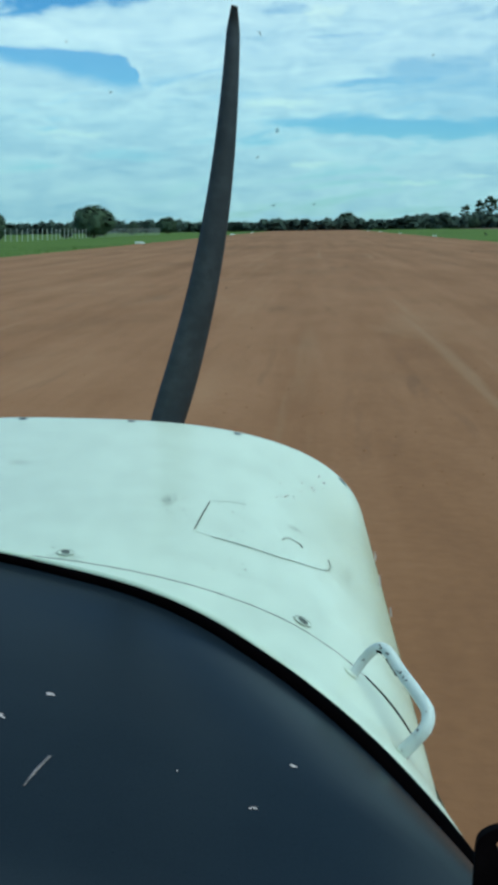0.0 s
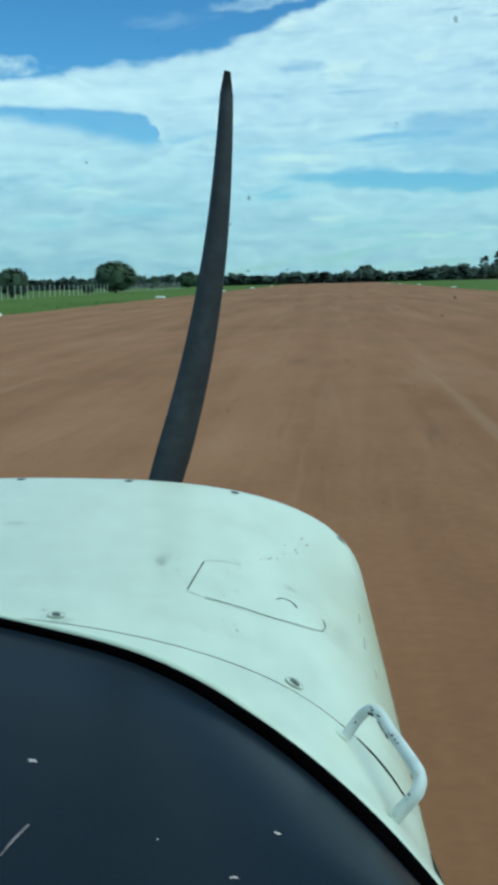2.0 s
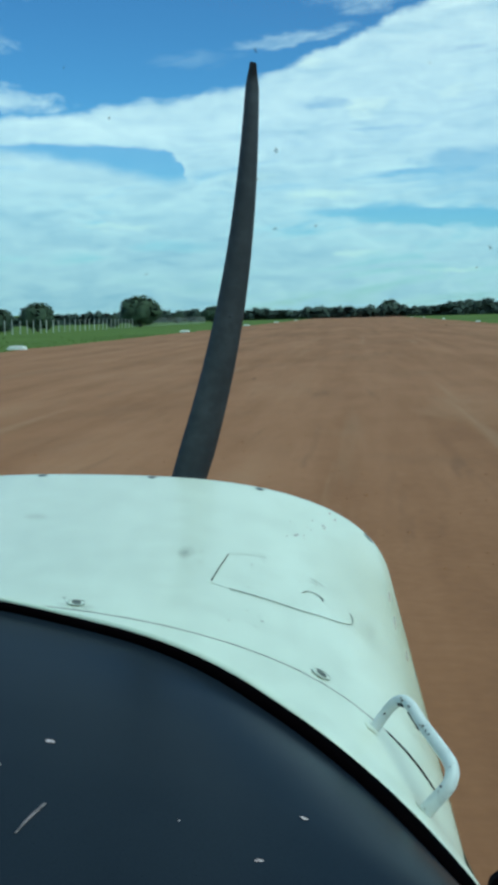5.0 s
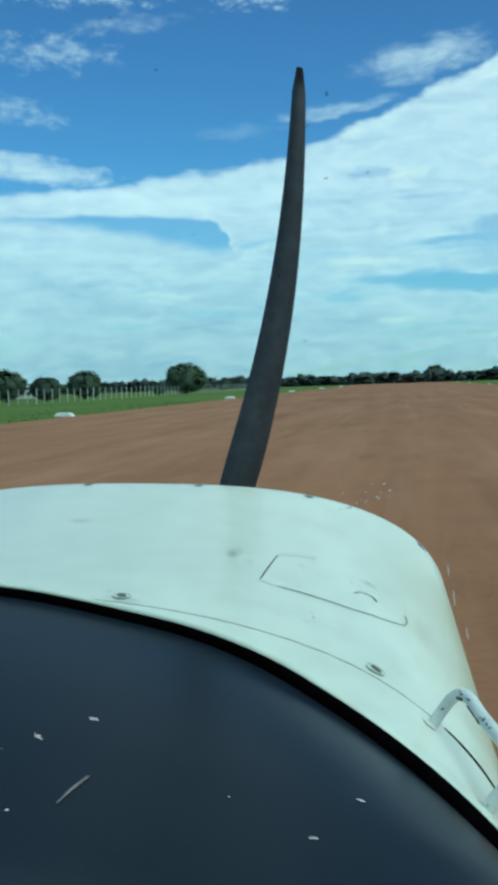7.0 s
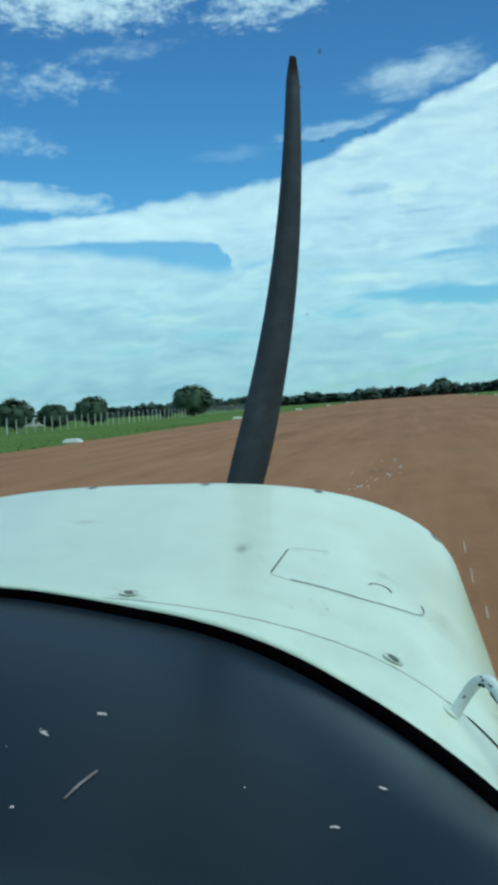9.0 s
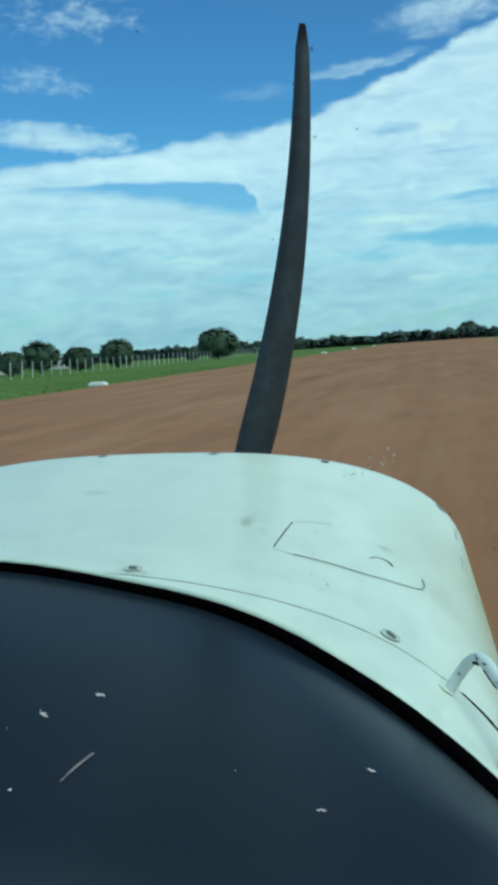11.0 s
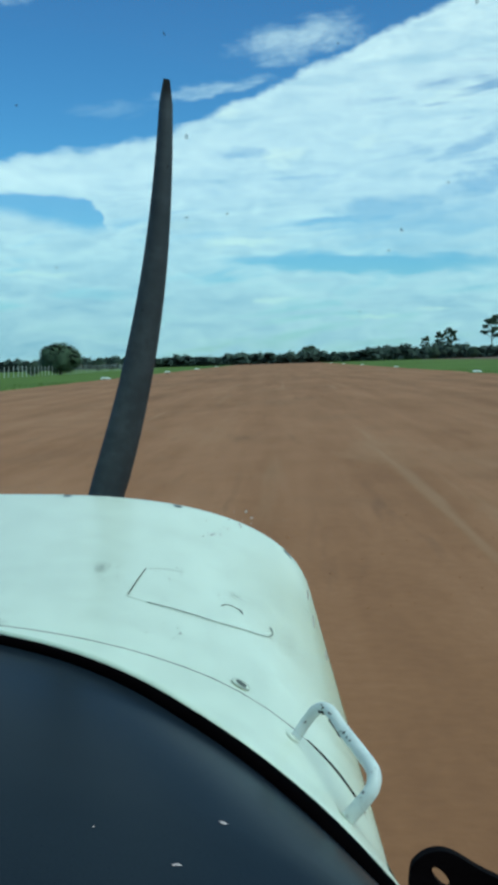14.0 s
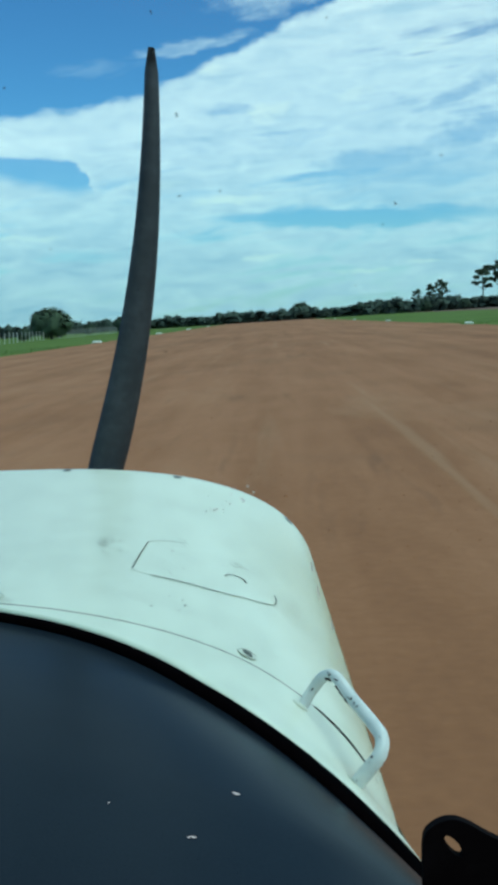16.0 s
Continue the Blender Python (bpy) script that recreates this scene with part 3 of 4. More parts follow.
def patch(centre_x, centre_y, rx, ry, turn, seed, off, n=14, rag=0.35):
    """A small ragged flake lying on the curved body."""
    bm = bmesh.new()
    rim = []
    for k in range(n):
        q = k / n * 2 * math.pi
        r = 1 + rag * noise.noise((math.cos(q) * 2 + seed, math.sin(q) * 2, seed))
        u, v = rx * r * math.cos(q), ry * r * math.sin(q)
        rim.append(bm.verts.new(at_x(centre_x + u * math.cos(turn) - v * math.sin(turn), centre_y + u * math.sin(turn) + v * math.cos(turn), off)))
    mid = bm.verts.new(at_x(centre_x, centre_y, off + 0.0006))
    for k in range(n):
        bm.faces.new((mid, rim[k], rim[(k + 1) % n]))
    bmesh.ops.recalc_face_normals(bm, faces=bm.faces)
    return bm


for cx_, cy_, rx_, ry_, tn_, sd_ in ((-0.206, 0.731, 0.0040, 0.0050, 0.9, 1), (-0.225, 0.682, 0.0038, 0.0022, 0.2, 2), (-0.2235, 0.679, 0.0016, 0.0050, 0.9, 9), (-0.228, 0.686, 0.0008, 0.0012, 0.9, 10),
                                     (-0.045, 0.721, 0.0040, 0.0030, 0.2, 3), (-0.0650, 0.638, 0.0032, 0.0018, 0.5, 4), (-0.0672, 0.6355, 0.0012, 0.0011, 0.5, 11),
                                     (-0.205, 0.570, 0.0018, 0.0020, 0, 6), (-0.112, 0.655, 0.0009, 0.001, 0, 7), (-0.235, 0.65, 0.0007, 0.001, 0, 8)):
    part("chip", patch(cx_, cy_, rx_ * 0.62, ry_ * 0.66, tn_, sd_ * 1.7, 0.0068, 22, 0.9), CHIP, glare, "pale paint chip")
scratch = curve_through([(-0.1830, 0.634, 0), (-0.1842, 0.624, 0), (-0.1858, 0.609, 0), (-0.1868, 0.590, 0)], 6)
part("scratch", tube([at_x(p.x, p.y, 0.0069) for p in scratch], [0.0006 + 0.0009 * math.sin(1.0 + 2.1 * k / len(scratch)) * (0.7 + 0.6 * noise.noise((k * 0.8, 3, 1))) for k in range(len(scratch))], 6, True, 0.3), SCRATCH, glare, "pale scratch")


def line_on(pts, wide, off=0.0012):
    """A thin groove laid on the cowling through (x, y) points."""
    path = [at_x(p.x, p.y, off) for p in curve_through([(x, y, 0) for x, y in pts], 6)]
    return tube(path, wide, 6, True, 0.4)


low_e = curve_through([(-0.182, 1.365, 0), (-0.150, 1.355, 0), (-0.088, 1.362, 0), (-0.034, 1.405, 0), (-0.017, 1.446, 0)], 5)
top_e = curve_through([(-0.184, 1.575, 0), (-0.165, 1.60, 0), (-0.10, 1.63, 0), (-0.045, 1.575, 0), (-0.017, 1.50, 0)], 5)
oil = part("oil_door", grid([[at_x(p.lerp(q, k / 4).x, p.lerp(q, k / 4).y, 0.0003) for p, q in zip(low_e, top_e)] for k in range(5)]), PAINT, plane_thing, "flush oil filler door with dark outline")
part("door_gap", line_on([(-0.181, 1.372), (-0.182, 1.47), (-0.182, 1.557)], 0.0008), GAP, oil)
part("door_gap", line_on([(-0.158, 1.352), (-0.088, 1.362), (-0.050, 1.388)], 0.0007), GAP, oil)
part("door_gap", line_on([(-0.050, 1.388), (-0.033, 1.405), (-0.021, 1.425), (-0.017, 1.452), (-0.0175, 1.470), (-0.020, 1.486)], 0.0007), SLOT, oil)
part("latch_arc", line_on([(-0.079, 1.466), (-0.075, 1.484), (-0.066, 1.492), (-0.058, 1.488), (-0.0535, 1.474)], 0.0009), GAP, oil)
part("door_gap", line_on([(-0.181, 1.559), (-0.165, 1.585), (-0.135, 1.602)], 0.0005), GRIME, oil)


def latch(x, y):
    body = part("cowl_latch", patch(x, y, 0.009, 0.013, 0.0, 20 + x, 0.0012, 20, 0.02), PAINT, plane_thing, "round dished cowling fastener")
    part("latch_slot", patch(x, y, 0.0046, 0.0085, 0.3, 30 + x, 0.002, 18, 0.05), SLOT, body)
    part("latch_ring", tube([at_x(x + 0.0085 * math.cos(q), y + 0.0125 * math.sin(q), 0.0015) for q in [k * math.pi / 12 for k in range(25)]], 0.00042, 6, False), GRIME, body)


for lx, ly in ((-0.287, 1.148), (-0.045, 1.144)):
    latch(lx, ly)
    latch(2 * CX - lx, ly)
for sx in (-0.40, -0.196, 0.006, -0.60):
    part("rim_screw", patch(sx, 2.215, 0.008, 0.012, 0.0, sx, 0.001, 12, 0.1), STEEL, plane_thing)
rnd = random.Random(4)
for k in range(34):
    sx, sy = rnd.uniform(-0.55, 0.05), rnd.uniform(1.13, 2.1)
    r = rnd.choice((0.0007, 0.0009, 0.0011, 0.0016))
    part("stain", patch(sx, sy, r, r * rnd.uniform(1, 1.8), rnd.uniform(0, 3), k, 0.0008, 8), GAP if r < 0.001 else GRIME, cowling)
for mx_, my_, n_, wide_ in ((-0.231, 1.515, 14, 0.008), (0.004, 1.475, 10, 0.008), (-0.115, 1.22, 3, 0.010), (-0.14, 1.56, 4, 0.014), (-0.21, 1.47, 4, 0.016)):
    for k in range(n_):
        r = rnd.choice((0.0008, 0.0011, 0.0016))
        q, d_ = rnd.uniform(0, 6.28), wide_ * math.sqrt(rnd.random())
        part("stain", patch(mx_ + d_ * math.cos(q), my_ + 5.0 * d_ * math.sin(q), r, r * 2.6, 0.0, k, 0.0008, 8, 0.6), GRIME, cowling)
# washes of oil and grey smudges dried on the paint
for sx, sy, wx, wy, tn_, mat_ in ((0.0, 1.46, 0.03, 0.10, 0.2, WASH), (-0.231, 1.515, 0.012, 0.06, 0.0, SMUDGE), (-0.282, 1.128, 0.022, 0.020, 0.0, SMUDGE), (-0.066, 1.56, 0.014, 0.022, 0.0, SMUDGE),
                                  (-0.48, 1.7, 0.02, 0.03, 0.4, SMUDGE)):
    part("stain", patch(sx, sy, wx, wy, tn_, sx, 0.0018, 24, 0.2), mat_, cowling)
# painted shading: starboard side turns beige where it curves down
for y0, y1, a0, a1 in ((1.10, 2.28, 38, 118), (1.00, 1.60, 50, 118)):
    film = part("stain", grid([[skin(y0 + (y1 - y0) * k / 16, radians(a0 + (a1 - a0) * q / 14), 0.001) for q in range(15)] for k in range(17)]), FLANK_SHADE, cowling, "beige film painting the flank's shading and ground reflection")
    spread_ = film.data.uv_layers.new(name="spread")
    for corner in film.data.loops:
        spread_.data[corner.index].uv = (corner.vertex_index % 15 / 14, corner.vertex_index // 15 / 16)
part("seam_gap", tube([at_x(0.018 + 0.052 * k / 14, seam_y(angle_at(0.018 + 0.052 * k / 14)) + 0.001, 0.0006) for k in range(15)], [0.0004 + 0.0007 * math.sin(k / 14 * math.pi) for k in range(15)], 6), RUBBER, plane_thing)

# grab handle
H_A, H_B = at_x(0.0044, 1.078), at_x(0.0448, 0.957)
hp = [H_A - Vector((0.003, 0, 0.010)), (0.0170, 1.085, EYE - 0.3394), (0.0273, 1.070, EYE - 0.3232), (0.0369, 1.060, EYE - 0.3217), (0.0474, 1.035, EYE - 0.3306), (0.0621, 0.995, EYE - 0.3399),
      (0.0687, 0.970, EYE - 0.3449), (0.0669, 0.955, EYE - 0.3525), (0.0592, 0.950, EYE - 0.3615), H_B - Vector((0.004, 0, 0.010))]
HP = curve_through(hp, 8)
handle = part("grab_handle", tube(HP, [0.0050 + 0.0014 * (k / len(HP)) for k in range(len(HP))], 12), PAINT_WORN, plane_thing, "white tubular grab handle with chipped paint")
rnd = random.Random(8)
for k0, k1, r0 in ((7, 11, 0.0016), (18, 24, 0.0024), (26, 34, 0.0028), (45, 46, 0.0014)):
    inner = [HP[k] + Vector((-0.0026, -0.0024, -0.0022)) for k in range(k0, k1 + 1)]
    part("paint_loss", tube(inner, [0.0004] + [r0 * rnd.uniform(0.7, 1.15) for _ in inner[2:]] + [0.0004], 7), GAP, handle)
for k in range(11):      # bare flakes on the near side of the upper bend
    q = HP[rnd.randint(20, 36)] + Vector((-0.0030, -0.0036, 0.0030)) + Vector((rnd.uniform(-1, 1), rnd.uniform(-1, 1), rnd.uniform(-1, 1))) * 0.0012
    e_ = Vector((rnd.uniform(-1, 1), rnd.uniform(-1, 1), rnd.uniform(-1, 1))).normalized() * rnd.uniform(0.0008, 0.0026)
    part("paint_flake", tube([q - e_, q, q + e_], [0.0003, rnd.uniform(0.0007, 0.0013), 0.0003], 6), SLOT, handle)
for hx, hy in ((0.0044, 1.078), (0.0448, 0.957)):
    part("handle_foot", patch(hx, hy, 0.006, 0.010, 0.0, hx, 0.001, 16, 0.1), PAINT, handle)

# windscreen, its roof and the cabin behind
top_line, low_line = [], back_l[2:] + seal_line + back_r[:5]
n_low = len(low_line)
for i, p in enumerate(low_line):
    q = (i / (n_low - 1) - 0.5) * 2
    top_line.append(Vector((CX + 0.66 * math.sin(q * 1.5), 0.22 - 0.25 * abs(q) ** 3, EYE + 0.50 - 0.12 * abs(q) ** 2.5)))
rows = []
for k in range(13):
    f = k / 12
    rows.append([a.lerp(b, f) + Vector((0, 0.10, 0.05)) * math.sin(f * math.pi) for a, b in zip(low_line, top_line)])
screen = part("windscreen", grid(rows), ACRYLIC, plane_thing, "clear tinted acrylic windscreen with insect specks")
screen.visible_shadow = False


def speck(p, rx, rz, lean, material, seed):
    """A dried insect or mud spot on the inside of the view through the screen."""
    rg = random.Random(seed)
    bm_ = bmesh.new()
    ring_ = []
    for k_ in range(9):
        q_ = 2 * math.pi * k_ / 9
        u_, v_ = rx * math.cos(q_) * rg.uniform(0.65, 1.25), rz * math.sin(q_) * rg.uniform(0.65, 1.25)
        ring_.append(bm_.verts.new(Vector(p) + Vector((u_ * math.cos(lean) - v_ * math.sin(lean), -0.0025, u_ * math.sin(lean) + v_ * math.cos(lean)))))
    bm_.faces.new(ring_)
    ob_ = part("speck", bm_, material, screen)
    ob_.visible_shadow = False


SPOTS = ((-0.057, 0.677, 2.058), (-0.060, 0.714, 2.019), (0.070, 0.579, 2.019), (0.053, 0.620, 2.002), (0.048, 0.634, 1.993), (0.072, 0.515, 2.081), (0.105, 0.490, 2.030),
         (0.036, 0.672, 1.964), (-0.093, 0.775, 1.969), (-0.079, 0.796, 1.929), (-0.156, 0.711, 2.082), (-0.148, 0.784, 1.996), (-0.069, 0.697, 2.045), (-0.036, 0.696, 2.019),
         (-0.100, 0.630, 2.133), (0.041, 0.526, 2.116), (-0.178, 0.694, 2.107), (0.020, 0.585, 2.083), (-0.065, 0.639, 2.102))
for k, p in enumerate(SPOTS):
    r = (0.0009, 0.0006, 0.0005, 0.0007, 0.0005)[k % 5]
    speck(p, r * (2.6 if k == 1 else 1.0), r * (1.0 if k % 3 else 1.9), 0.2 * k, SPECK, k)
rnd = random.Random(11)
for k in range(22):
    f = rnd.random()
    c = Vector((-0.066 + 0.040 * f, 0.862 - 0.036 * f, 1.811 + 0.020 * f)) + Vector((rnd.gauss(0, 0.003), 0, rnd.gauss(0, 0.004)))
    r = rnd.choice((0.0003, 0.0003, 0.0005, 0.0008))
    speck(c, r * 1.5, r, rnd.uniform(-0.3, 0.9), SPLASH, 100 + k)
for k, (c, long_) in enumerate((((0.016, 0.822, 1.762), 0.005), ((0.025, 0.826, 1.737), 0.004), ((0.012, 0.82, 1.78), 0.003))):
    speck(c, 0.0009, long_ * 1.1, 0.14, SPLASH, 200 + k)

rows = []
for k in range(9):
    y = 0.22 - k * 0.23
    rows.append([Vector((CX + 0.68 * math.sin(q * 1.5), y - (0.25 * abs(q) ** 3 if k == 0 else 0), EYE + 0.515 - 0.14 * abs(q) ** 2.5)) for q in [x / 8 for x in range(-8, 9)]])
part("cabin_roof", grid(rows, thick=0.03), LINING, plane_thing)
part("roof_skin", grid([[p + Vector((0, 0, 0.035)) for p in r] for r in rows]), PAINT, plane_thing, "white painted cabin roof")
part("rear_bulkhead", box((CX - 0.68, -1.66, EYE - 1.25), (CX + 0.68, -1.6, EYE + 0.5), 0.02), LINING, plane_thing)
part("cabin_floor", grid([[Vector((CX + q * sec(y)[0] * 0.92, y, EYE - 1.22)) for q in (-1, 0, 1)] for y in [2.2 - 0.2 * k for k in range(20)]], thick=0.04), LINING, plane_thing)
for sx in (-1, 1):
    part("door_post", tube([(CX + sx * 0.70, -0.35, EYE - 0.5), (CX + sx * 0.66, -0.38, EYE + 0.42)], 0.03, 10), LINING, plane_thing)
    part("lower_side", grid([[Vector((CX + sx * sec(y)[0] * 0.93, y, EYE - z)) for z in (0.50, 0.75, 1.0, 1.25)] for y in [2.2 - 0.2 * k for k in range(20)]], thick=0.012), PAINT, plane_thing)

for ob in plane_thing.children_recursive:
    for v in ob.data.vertices:
        v.co = tapered(v.co)

# black bracket with an eyelet, fixed to the door sill
bm = bmesh.new()
BRACKET_Y, BRACKET_SIZE = 0.58, 0.825
outline = curve_through([(0.160, 0, -0.330), (0.1124, 0, -0.3086), (0.0921, 0, -0.2970), (0.0813, 0, -0.2950), (0.0716, 0, -0.2996), (0.0672, 0, -0.3081), (0.0667, 0, -0.3352), (0.067, 0, -0.38)], 5)
hole = [Vector((0.0848 + 0.0042 * math.cos(q) - 0.0034 * math.sin(q), 0, -0.3110 + 0.0066 * math.sin(q) - 0.0010 * math.cos(q))) for q in [k * math.pi / 8 for k in range(16)]]
outer = outline + [Vector((0.10, 0, -0.42)), Vector((0.17, 0, -0.42)), Vector((0.17, 0, -0.36))]
edges = []
for loop in (outer, hole):
    vs = [bm.verts.new((p.x * BRACKET_SIZE, BRACKET_Y, EYE + p.z * BRACKET_SIZE)) for p in loop]
    edges += [bm.edges.new((a, b)) for a, b in zip(vs, vs[1:] + vs[:1])]
bmesh.ops.triangle_fill(bm, edges=edges, use_beauty=True)
got = bmesh.ops.extrude_face_region(bm, geom=bm.faces[:])
bmesh.ops.translate(bm, verts=[g for g in got["geom"] if isinstance(g, bmesh.types.BMVert)], vec=(0, 0.006, 0))
bmesh.ops.recalc_face_normals(bm, faces=bm.faces)
part("bracket", bm, BLACK_METAL, plane_thing, "black metal bracket with an oval eyelet", flat=True)
part("bracket_arm", tube([(0.128, 0.583, EYE - 0.32), (0.128, 0.50, EYE - 0.41), (0.122, 0.40, EYE - 0.47)], 0.012, 8), BLACK_METAL, plane_thing)

# propeller at rest, three blades
HUB = tapered(Vector((CX, 2.42, EYE - 0.62))) + Vector((0.03, 0, 0))
prop = part("propeller", tube([HUB + Vector((0, -0.10, 0)), HUB + Vector((0, 0.04, 0))], 0.05, 16), STEEL, plane_thing, "three-bladed dark propeller at rest")


def blade_mesh():
    rows_ = []
    for i in range(25):
        k = i / 24
        r = 0.04 + k * 0.655
        chord = 0.0146 + 0.0115 * math.sin(min(1, k * 3.0) * math.pi / 2) - 0.0188 * max(0, k - 0.28) / 0.72
        if k > 0.96:
            chord *= 0.8 if k < 0.99 else 0.55
        tw = radians(46 - 30 * k)
        out_ = max(0.0, k - 0.15) / 0.85
        bend = 0.014 * math.sin(math.pi * out_) - 0.036 * out_ ** 2
        thick = 0.010 * (1 - 0.75 * k) + 0.002
        ring = []
        for q in range(12):
            b_ = q / 12 * 2 * math.pi
            u, v = chord * math.cos(b_), thick * math.sin(b_)
            ring.append(Vector((bend + u * math.cos(tw) - v * math.sin(tw), u * math.sin(tw) * 0.8 + v * math.cos(tw), r)))
        rows_.append(ring)
    bm_ = grid(rows_, close=True)
    bm_.verts.ensure_lookup_table()
    bm_.faces.new([bm_.verts[24 * 12 + q] for q in range(12)])
    return mesh_of("blade", bm_, BLADE)


BLADE_MESH = blade_mesh()
for deg in (13.5, 133.5, 253.5):
    b_ob = new("blade", BLADE_MESH)
    b_ob.parent = prop
    b_ob.matrix_local = Matrix.Translation(HUB) @ Matrix.Rotation(radians(deg), 4, "Y")
spin = [[HUB + Vector((0.10 * math.cos(q) * math.cos(k), 0.02 + 0.18 * math.sin(k), 0.10 * math.sin(q) * math.cos(k))) for q in [x * math.pi / 10 for x in range(20)]] for k in [x * math.pi / 2.02 / 8 for x in range(9)]]
part("spinner", grid(spin, close=True), PAINT, prop)


def wheel(x, y, r, top):
    leg = part("gear_leg", tube([(x, y, r + rise(x)), (AXIS + (x - AXIS) * 0.40, y + 0.02, top)], [0.025, 0.045], 10), PAINT, plane_thing)
    ring = []
    for i in range(28):
        q = i / 28 * 2 * math.pi
        ring.append([Vector((x + 0.055 * math.cos(s), y + (r - 0.055 + 0.055 * math.sin(s)) * math.cos(q), rise(x) + r + (r - 0.055 + 0.055 * math.sin(s)) * math.sin(q))) for s in [k * math.pi / 5 for k in range(10)]])
    ring.append(ring[0])
    part("tyre", grid(ring, close=True), RUBBER, leg)
    part("hub_cap", tube([(x - 0.04, y, r + rise(x)), (x + 0.04, y, r + rise(x))], r * 0.5, 16), STEEL, leg)


wheel(AXIS - 1.15, 0.0, 0.2, EYE - 1.4)
wheel(AXIS + 1.15, 0.0, 0.2, EYE - 1.4)
wheel(AXIS, 1.12, 0.18, EYE - 0.95)


# ---- trees ----
def leaf_cloud(lumps, leaf, rng, heart=None):
    """Small leaf clumps spread over round lumps (centre, radius, count), shaded as the round mass that they make up."""
    vs, fs, ns = [], [], []

    def lean(p_, d_):
        """The way a leaf faces: outwards from its lump and from the heart of the crown."""
        out_ = (p_ - heart).normalized() if heart else Vector((0, -0.55, 0.4))
        return (out_ * 0.65 + d_ * 0.35).normalized()

    for c, r, n in lumps:
        k = len(vs)      # a dark inner body, so that the crown is not seen through everywhere
        for i in range(1, 4):
            for j in range(7):
                a, b = i * math.pi / 4, j * 2 * math.pi / 7 + i
                q = 0.82 * rng.uniform(0.88, 1.08)
                vs.append(Vector((c[0] + r[0] * q * math.sin(a) * math.cos(b), c[1] + r[1] * q * math.sin(a) * math.sin(b), c[2] + r[2] * q * math.cos(a))))
                ns.append(lean(vs[-1], (vs[-1] - Vector(c)).normalized()))
        for i in range(2):
            fs += [(k + i * 7 + j, k + i * 7 + (j + 1) % 7, k + i * 7 + 7 + (j + 1) % 7, k + i * 7 + 7 + j) for j in range(7)]
        fs += [tuple(k + j for j in range(7)), tuple(k + 20 - j for j in range(7))]
        for _ in range(n):
            d = Vector((rng.gauss(0, 1), rng.gauss(0, 1), rng.gauss(0, 1))).normalized()
            p = Vector(c) + Vector((d.x * r[0], d.y * r[1], d.z * r[2])) * rng.uniform(0.72, 1.08)
            u = Vector((rng.gauss(0, 1), rng.gauss(0, 1), rng.gauss(0, 0.6))).normalized()
            v = (d + Vector((rng.gauss(0, 0.5), rng.gauss(0, 0.5), rng.gauss(0, 0.5)))).cross(u).normalized()
            s = leaf * rng.uniform(0.6, 1.5)
            k = len(vs)
            vs += [p - u * s, p + v * s * 0.6, p + u * s, p - v * s * 0.6]
            ns += [lean(p, d)] * 4
            fs.append((k, k + 1, k + 2, k + 3))
    return vs, fs, ns


def leafy(name, vs, fs, ns, material):
    """A mesh of leaves whose faces look outwards and are shaded as one mass."""
    turned = []
    for f_ in fs:
        a_, b_, c_ = vs[f_[0]], vs[f_[1]], vs[f_[2]]
        turned.append(f_ if (b_ - a_).cross(c_ - b_).dot(ns[f_[0]] + ns[f_[2]]) > 0 else f_[::-1])
    me = bpy.data.meshes.new(name)
    me.from_pydata([tuple(v) for v in vs], [], turned)
    me.normals_split_custom_set_from_vertices([tuple(n) for n in ns])
    me.materials.append(material)
    return me


def leaf_mesh(name, lumps, leaf, rng, material, heart=None):
    return leafy(name, *leaf_cloud(lumps, leaf, rng, heart), material)


def make_tree(name, label, height, width, trunk, seed, group, lumps_n=30, leaves=110, leaf=0.20):
    """A tapered trunk, limbs and a crown of leaf clumps; stands at the origin until copied."""
    rng = random.Random(seed)
    root = thing(name, (0, 0, 0), label, "tree", group)
    part("trunk", tube([(0, 0, -0.3), (rng.uniform(-.1, .1), rng.uniform(-.1, .1), trunk * 0.6), (rng.uniform(-.25, .25), rng.uniform(-.2, .2), trunk + 0.2 * (height - trunk))],
                       [0.045 * width, 0.033 * width, 0.018 * width], 8), BARK, root)
    lumps = []
    h = height - trunk
    mid, rad = trunk + h * 0.44, (width * 0.5, width * 0.5, h * 0.56)
    for i in range(lumps_n):
        dz = 1 - 1.85 * (i + 0.5) / lumps_n
        a = i * 2.39996 + rng.uniform(-0.3, 0.3)
        k = rng.uniform(0.58, 0.76)
        flat_ = math.sqrt(max(0.0, 1 - dz * dz))
        c = (rad[0] * k * flat_ * math.cos(a), rad[1] * k * flat_ * math.sin(a), mid + rad[2] * k * dz)
        s = width * rng.uniform(0.14, 0.20)
        lumps.append((c, (s, s, s * 0.85 * min(1.2, h / width + 0.2)), leaves))
        if i % 4 == 0:
            part("limb", tube([(0, 0, trunk * 0.8), (c[0] * 0.5, c[1] * 0.5, trunk + (c[2] - trunk) * 0.6), c], [0.02 * width, 0.013 * width, 0.006 * width], 6), BARK, root)
    lumps.append(((0, 0, mid), (rad[0] * 0.88, rad[1] * 0.88, rad[2] * 0.88), leaves * 8))
    ob = new("crown", leaf_mesh("crown", lumps, leaf, rng, LEAF, Vector((0, 0, mid * 0.8))))
    ob.parent = root
    return root


